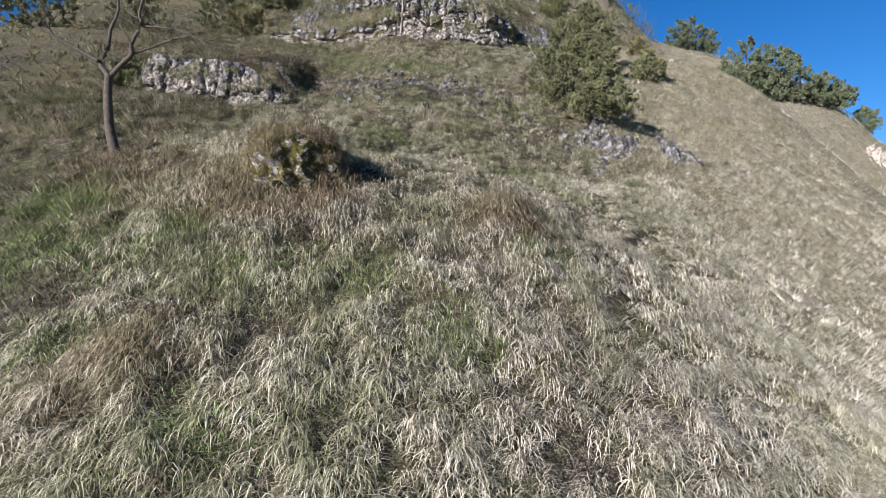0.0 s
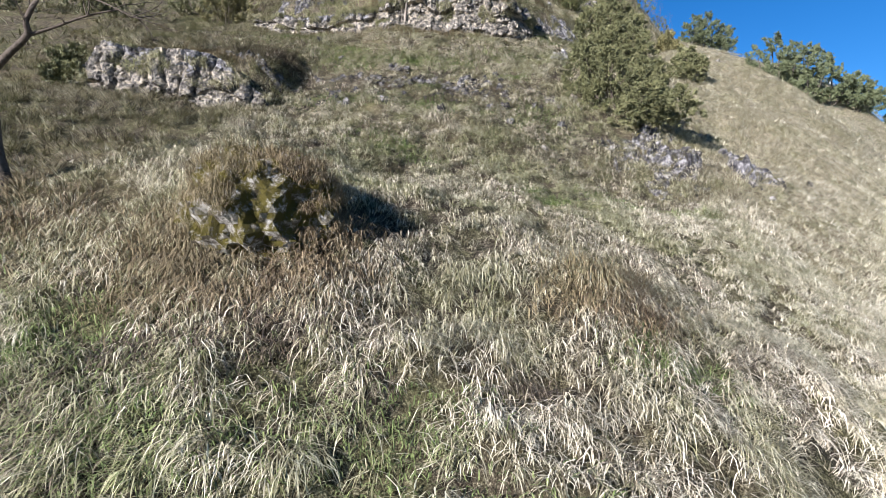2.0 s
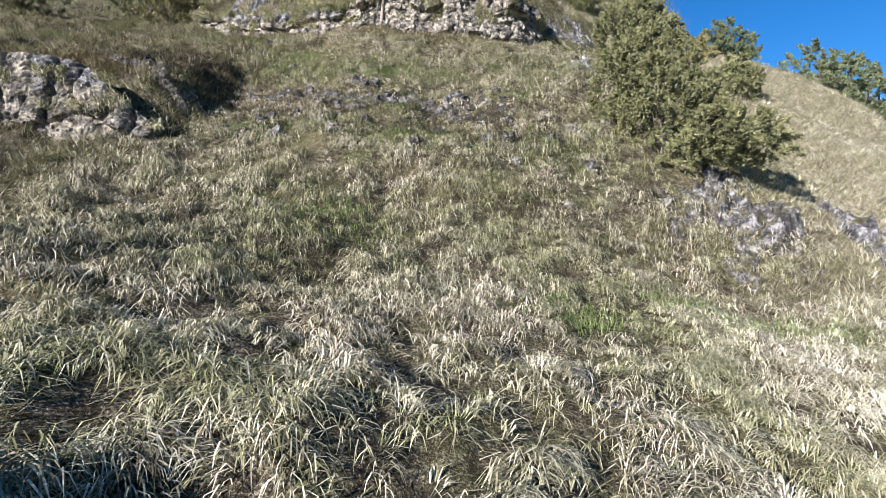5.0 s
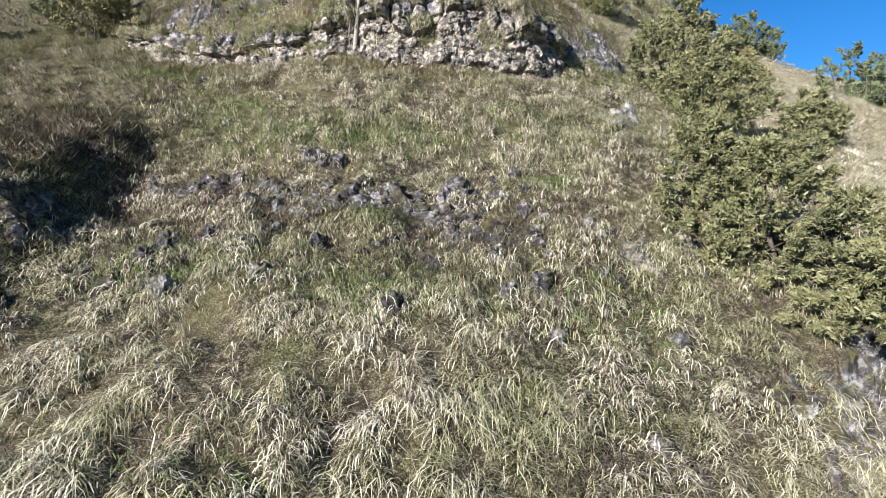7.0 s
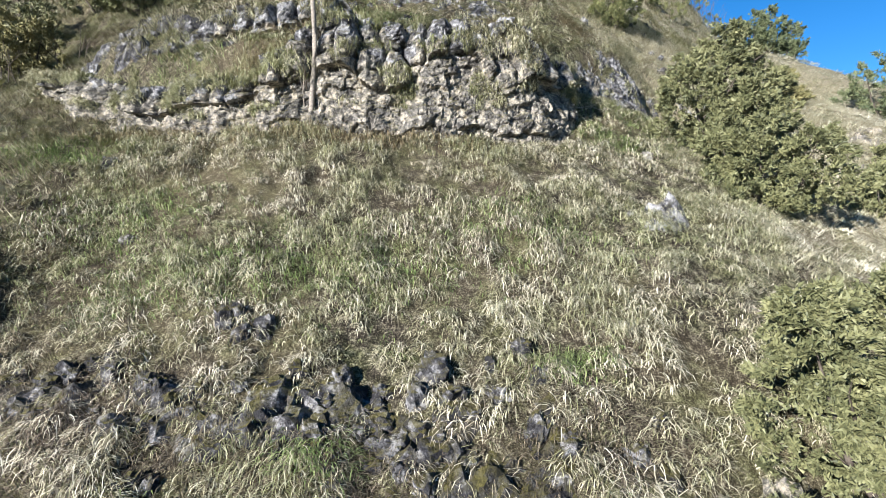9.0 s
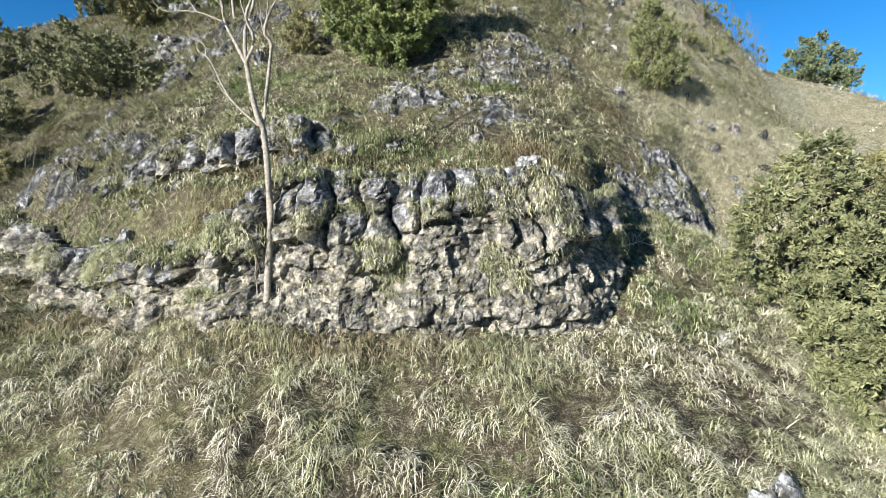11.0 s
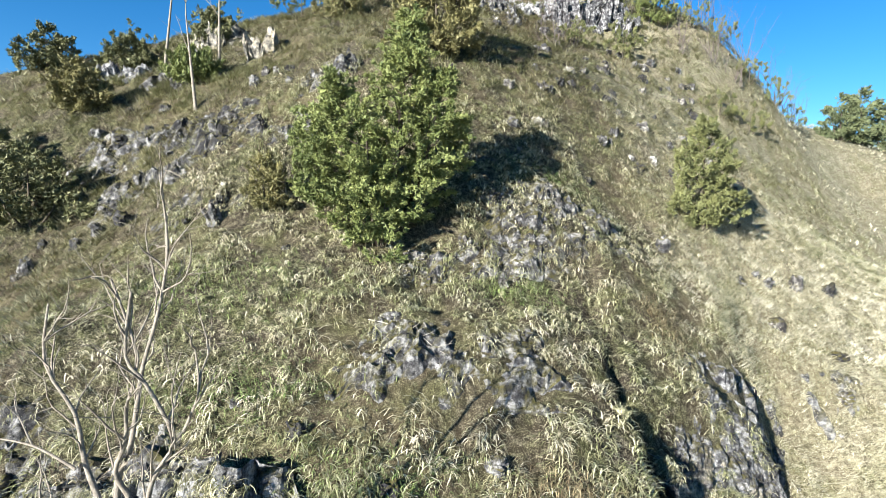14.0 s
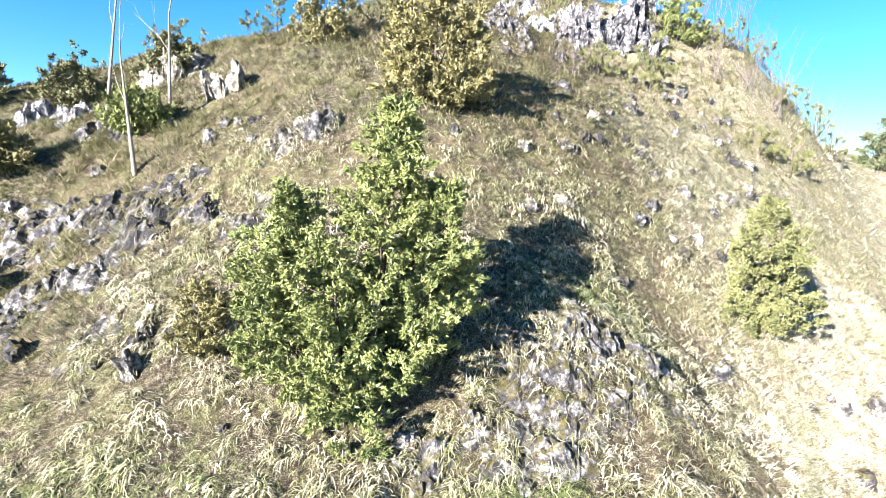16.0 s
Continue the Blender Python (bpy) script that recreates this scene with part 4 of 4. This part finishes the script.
crooked_tree(-2.15, 25.85, 10.1, "slender leafless tree growing against the cliff", BARK, 5, (
    ("trunk", ((0.02, -0.2), (0.07, 0.7), (0.12, 1.4), (0.15, 2.0), (0.09, 2.84), (0.04, 3.0), (-0.07, 3.37), (-0.14, 3.9)), 0.058, 0.036, 0.0, 0),
    ("limb", ((0.07, 2.95), (0.19, 3.58), (0.26, 4.09), (0.19, 4.24), (0.27, 4.49), (0.44, 4.81), (0.27, 5.28), (0.13, 5.5), (0.2, 6.0)), 0.03, 0.01, -0.03, 9),
    ("limb", ((-0.14, 3.86), (-0.29, 4.16), (-0.46, 4.48), (-0.54, 4.88), (-0.79, 5.31), (-0.78, 5.8)), 0.03, 0.009, 0.04, 9),
    ("limb", ((-0.14, 3.86), (-0.15, 4.33), (-0.05, 4.58), (0.01, 4.93), (0.05, 5.3), (0.19, 5.76), (0.26, 6.3), (0.2, 6.9)), 0.03, 0.008, 0.03, 13),
    ("limb", ((-0.12, 3.88), (0.01, 4.18), (-0.08, 4.48), (0.05, 4.78), (0.09, 5.08), (0.2, 5.5), (0.05, 6.1)), 0.027, 0.009, -0.04, 9),
    ("limb", ((0.02, 2.95), (-0.4, 3.36), (-0.68, 3.92), (-0.85, 4.05)), 0.02, 0.007, 0.02, 3), ("limb", ((-0.46, 4.46), (-0.85, 4.63), (-1.3, 4.67)), 0.014, 0.005, 0.05, 2),
    ("limb", ((0.44, 4.8), (0.59, 5.16), (0.55, 5.5)), 0.015, 0.006, 0.0, 3), ("limb", ((-0.05, 0.0), (-0.1, 0.7), (-0.02, 1.5)), 0.018, 0.006, -0.05, 1)))
crooked_tree(-6.87, 11.0, 1.76, "leafless crooked young tree with forked dark trunk", BARK_DARK, 8, (
    ("trunk", ((0.02, -0.25), (-0.02, 0.0), (-0.1, 0.35), (-0.16, 0.69), (-0.18, 1.33), (-0.15, 1.75)), 0.12, 0.075, 0.0, 0),
    ("limb", ((-0.15, 1.68), (-0.26, 1.82), (-0.4, 2.05), (-0.26, 2.31), (-0.22, 2.78), (-0.1, 3.24), (-0.2, 3.9)), 0.062, 0.02, 0.05, 7),
    ("limb", ((-0.38, 2.03), (-0.95, 2.34), (-1.36, 2.58), (-1.75, 2.8)), 0.038, 0.012, -0.05, 5),
    ("limb", ((-0.15, 1.68), (0.09, 1.91), (0.36, 2.17), (0.39, 2.37), (0.58, 2.78), (0.57, 3.01), (0.75, 3.5)), 0.058, 0.02, -0.02, 7),
    ("limb", ((0.36, 2.16), (0.68, 2.31), (1.15, 2.49), (1.6, 2.6)), 0.026, 0.009, 0.04, 5),
    ("limb", ((0.57, 2.76), (1.03, 2.72), (1.44, 2.63), (1.9, 2.4)), 0.022, 0.007, -0.04, 5), ("limb", ((0.57, 3.0), (0.39, 2.98), (0.05, 3.24)), 0.02, 0.008, 0.05, 3), ("limb", ((-0.2, 1.45), (-0.56, 1.62)), 0.014, 0.006, 0.0, 1)))
for x, y, h, lean, seed in ((-10.1, 41.0, 5.0, 0.1, 41), (-7.5, 38.0, 3.6, -0.06, 42), (-7.6, 39.9, 4.2, 0.02, 43)):
    bare_tree("bare_tree", at_ground(x, y, 0.1), [V((lean * h * k / 4, 0, h * 0.75 * k / 4)) for k in range(5)], [0.06 - 0.01 * k for k in range(5)],
              [((lean * h, 0, h * 0.74), (lean, 0.05, 1), h * 0.5, 0.02), ((lean * h * 0.7, 0, h * 0.5), (-0.5, 0.1, 0.8), h * 0.35, 0.015)],
              "thin leafless young tree near the crest", seed, BARK, fork=2, depth=2, bend=0.1)


def bare_shrub(x, y, high, stems, seed, label, mat=BARK, wide=0.35):
    rng = random.Random(seed)
    ob = thing("bare_shrub", at_ground(x, y, 0.05), label, "shrub", "leafless shrubs along the crest")
    for _ in range(stems):
        a = rng.uniform(0, 2 * math.pi)
        p = V((wide * rng.uniform(0, 1) * math.cos(a), wide * rng.uniform(0, 1) * math.sin(a), 0))
        way = V((rng.gauss(0, 0.3), rng.gauss(0, 0.3), 1))
        part("stem", stem_mesh("stem", branching(rng, p, way, high * rng.uniform(0.5, 1.0), 0.016, 2, 0.1, 0.05, 3, 0.5), mat), ob)
    return ob


for k, (x, y, h) in enumerate(((10.4, 51.6, 2.2), (11.6, 51.9, 2.6), (12.7, 52.0, 2.8), (13.8, 52.1, 2.8), (14.8, 52.0, 3.0), (15.8, 51.8, 2.8), (16.8, 51.6, 2.8), (17.9, 51.8, 2.6), (19.2, 52.4, 2.6), (20.6, 53.4, 2.6), (22.0, 54.6, 2.4),
                               (12.2, 49.2, 2.0), (13.9, 49.6, 2.2), (15.6, 49.8, 2.0), (6.0, 46.5, 1.8), (4.6, 45.0, 1.6), (5.6, 49.6, 2.2), (3.2, 49.8, 2.0))):
    bare_shrub(x, y, h, 9, 60 + k, "leafless grey-brown shrub of upright stems", BARK_DULL, 0.6)
for k, (x, y, h) in enumerate(((-11.9, 30.6, 1.6), (-13.6, 33.0, 1.9), (-10.6, 31.4, 1.3))):
    bare_shrub(x, y, h, 6, 90 + k, "leafless brown shrub with tangled twigs", BARK_DARK, 0.7)
bare_shrub(-2.2, 26.2, 0.9, 6, 97, "dry brown brush at the foot of the cliff", BARK_DARK, 0.35)

# ---- junipers ----
juniper("juniper", -1.0, 32.6, [(-0.75, 0.0, 0.5, 3.1, 0.95, -0.05, 0), (0.3, 0.1, 0.4, 4.6, 1.0, 0.06, 0), (-0.25, -0.3, 0.0, 2.9, 0.7, 0, -0.05), (1.0, 0.2, 1.3, 2.4, 0.85, 0.12, 0), (-1.3, 0.1, 0.9, 2.0, 0.6, -0.12, 0), (0.15, -0.5, -0.4, 1.7, 0.4, 0, 0)],
        24000, 0.13, JUNIPER, "tall bright green juniper of several plumes", "juniper", 1, lift=0.3)
juniper("juniper", 7.9, 37.15, [(0, 0, 0.0, 3.3, 1.15, 0, 0), (0.35, -0.2, 0, 2.2, 0.8, 0.05, 0), (-0.5, 0, 0, 1.9, 0.75, 0, 0)],
        7000, 0.13, JUNIPER_OLIVE, "small cone-shaped juniper on open turf", "juniper", 2)
juniper("juniper", 5.05, 19.6, [(-0.9, 0.7, 0.2, 2.5, 0.95, -0.03, 0.05), (-0.3, 0.2, 0.1, 2.1, 1.1, 0, 0), (0.6, -0.2, -0.1, 1.5, 1.1, 0.05, 0), (0.4, -1.0, -0.5, 1.2, 1.2, 0.05, -0.05), (1.3, -0.9, -0.4, 1.0, 1.0, 0.1, 0), (-0.4, 1.2, 0.2, 2.2, 0.9, 0, 0)],
        19000, 0.12, JUNIPER_DARK, "broad spreading dull green juniper over a crag", "juniper", 3, lift=0.35)
juniper("juniper", 7.6, 28.2, [(0, 0, 0, 3.5, 1.5, 0, 0), (-0.9, -0.3, 0, 2.6, 1.2, -0.05, 0), (0.9, 0.2, 0, 2.7, 1.2, 0.05, 0), (0.0, -1.0, -0.2, 1.9, 1.1, 0, 0)],
        13000, 0.16, JUNIPER_DARK, "dense rounded grey-green juniper", "juniper", 4, lift=0.5)
juniper("juniper", 6.9, 25.6, [(0, 0, 0, 1.9, 1.1, 0, 0), (0.7, -0.6, 0, 1.5, 0.9, 0, 0), (-0.5, 0.5, 0, 1.7, 0.8, 0, 0)],
        6500, 0.15, JUNIPER_DARK, "low rounded grey-green juniper", "juniper", 5, lift=0.5)
juniper("juniper", 7.3, 22.4, [(0, 0, 0, 0.9, 0.7, 0, 0), (-0.8, -0.4, 0, 0.8, 0.7, 0, 0)],
        2500, 0.15, JUNIPER_DARK, "low dull green juniper on the slope", "juniper", 6, lift=0.4)
juniper("juniper", -0.1, 38.9, [(0, 0, 0, 3.3, 1.2, 0, 0), (0.7, 0, 0, 2.6, 0.9, 0.08, 0), (-0.7, 0.2, 0, 2.7, 0.9, -0.05, 0)],
        6000, 0.19, JUNIPER_BROWN, "olive-brown juniper high on the slope", "juniper", 7)
juniper("juniper", -3.75, 33.4, [(0, 0, 0, 1.2, 0.55, 0, 0), (0.3, 0, 0, 0.9, 0.4, 0, 0)],
        1800, 0.12, JUNIPER_BROWN, "small bronze juniper bush beside a taller one", "juniper", 8)
for x, y, h, r, seed, mat in ((-10.6, 35.2, 2.0, 1.5, 20, JUNIPER_DARK), (-12.6, 36.2, 2.4, 1.6, 21, JUNIPER_DARK), (-14.6, 34.2, 2.2, 1.8, 22, JUNIPER_DARK), (-12.0, 31.2, 1.8, 1.2, 23, JUNIPER_BROWN),
                              (-11.2, 38.0, 1.5, 0.7, 24, JUNIPER_BROWN), (-8.4, 39.7, 1.1, 0.7, 25, JUNIPER), (-11.1, 18.5, 0.9, 0.7, 26, JUNIPER_DARK), (11.0, 50.6, 2.4, 1.2, 27, JUNIPER),
                              (-20.0, 25.5, 2.4, 1.9, 28, JUNIPER_DARK), (-16.5, 37.5, 2.5, 1.6, 29, JUNIPER_DARK), (12.6, 33.2, 1.0, 0.6, 30, JUNIPER_BROWN),
                              (10.5, 26.6, 1.4, 0.8, 31, JUNIPER_DARK), (-15.5, 42.4, 1.6, 1.2, 32, JUNIPER_DARK), (-12.6, 43.0, 1.5, 1.1, 33, JUNIPER_DARK), (-9.2, 43.0, 1.5, 1.0, 34, JUNIPER_DARK), (-17.5, 29.5, 2.6, 1.7, 35, JUNIPER_DARK), (-4.0, 43.5, 2.0, 1.1, 36, JUNIPER_BROWN)):
    juniper("juniper", x, y, [(0, 0, 0, h, r * 0.8, 0, 0), (r * 0.5, 0.1, 0, h * 0.8, r * 0.6, 0.05, 0), (-r * 0.5, -0.1, 0, h * 0.75, r * 0.6, -0.05, 0)],
            2200, 0.19, mat, "shaggy green juniper bush on the upper slope" if mat is JUNIPER else ("olive-brown juniper bush near the crest" if mat is JUNIPER_BROWN else "dark green juniper bush on the slope"), "juniper", seed, "junipers on the upper slope")
for k, (x, y, h, r) in enumerate(((24.3, 41.0, 4.4, 2.1), (26.8, 41.5, 4.3, 2.2), (29.0, 42.0, 3.8, 2.1), (31.3, 42.5, 3.0, 1.8), (25.8, 44.0, 4.2, 2.1), (28.0, 43.6, 3.8, 2.0), (34.5, 45.0, 2.0, 1.2), (37.5, 46.0, 2.2, 1.2),
                                  (25.0, 55.0, 2.8, 1.0), (26.6, 55.5, 3.4, 1.1), (28.6, 56.0, 3.0, 0.9))):
    juniper("juniper", x, y, [(0, 0, 0, h, r * 0.75, 0, 0), (r * 0.6, 0.1, 0, h * 0.8, r * 0.6, 0.03, 0), (-r * 0.6, -0.1, 0, h * 0.75, r * 0.6, -0.03, 0)],
            1700, 0.27, JUNIPER_FAR, "large green juniper on the ridge against the sky", "juniper", 120 + k, "junipers on the ridge")


for k, (x, y, h, r) in enumerate(((12.0, 50.6, 1.5, 0.9), (13.4, 51.0, 1.7, 1.0), (15.0, 51.0, 1.4, 0.9), (16.6, 50.6, 1.4, 0.9), (18.4, 51.2, 1.6, 1.0), (20.2, 52.4, 1.5, 0.9), (9.4, 50.4, 1.8, 1.1), (8.4, 46.6, 1.3, 0.9), (9.0, 48.0, 1.8, 1.0), (6.2, 46.4, 1.2, 0.8), (-6.0, 44.4, 1.4, 1.1), (-9.6, 44.6, 1.6, 1.1), (-13.0, 44.0, 1.5, 1.1), (-2.4, 45.0, 1.6, 1.1), (4.4, 50.6, 1.8, 1.2), (2.2, 52.2, 2.0, 1.2), (6.6, 53.4, 2.0, 1.2), (13.2, 46.8, 1.3, 0.9), (15.0, 47.4, 1.4, 0.9))):
    juniper("scrub_bush", x, y, [(0, 0, 0, h, r * 0.7, 0, 0), (r * 0.7, 0.1, 0, h * 0.8, r * 0.5, 0.1, 0), (-r * 0.7, -0.1, 0, h * 0.7, r * 0.5, -0.1, 0)],
            800, 0.12, JUNIPER_OLIVE, "thin olive scrub bush along the crest", "bush", 160 + k, "scrub along the crest", lift=1.0)


# ---- fallen wood ----
def fallen(x, y, length, angle, radius, seed, label, lift=0.12):
    rng = random.Random(seed)
    ob = thing("dead_branch", at_ground(x, y), label, "dead branch")
    c, s = math.cos(angle), math.sin(angle)
    points = []
    for k in range(7):
        d = (k / 6 - 0.5) * length
        p = at_ground(x + c * d, y + s * d, -lift - 0.04 * rng.random()) - ob.location
        points.append(p)
    part("stem", stem_mesh("stem", [(points, [radius * (1 - 0.1 * k) for k in range(7)])], DEADWOOD, 6), ob)
    for _ in range(3):
        k = rng.randrange(2, 6)
        part("twig", stem_mesh("twig", branching(rng, points[k], V((c, s, 0.6)) + V((rng.gauss(0, 0.5), rng.gauss(0, 0.5), 0.2)), length * 0.25, radius * 0.5, 1, 0.2, 0.0, 2), DEADWOOD), ob)
    return ob


fallen(-0.2, 30.15, 1.5, -0.35, 0.009, 1, "thin bleached branch lying on the turf", 0.06)
fallen(10.9, 34.6, 1.1, 0.4, 0.012, 2, "bleached dead branch lying on the turf", 0.2)
fallen(4.6, 28.6, 1.6, 0.35, 0.01, 3, "thin dark twig lying on the grass", 0.15)
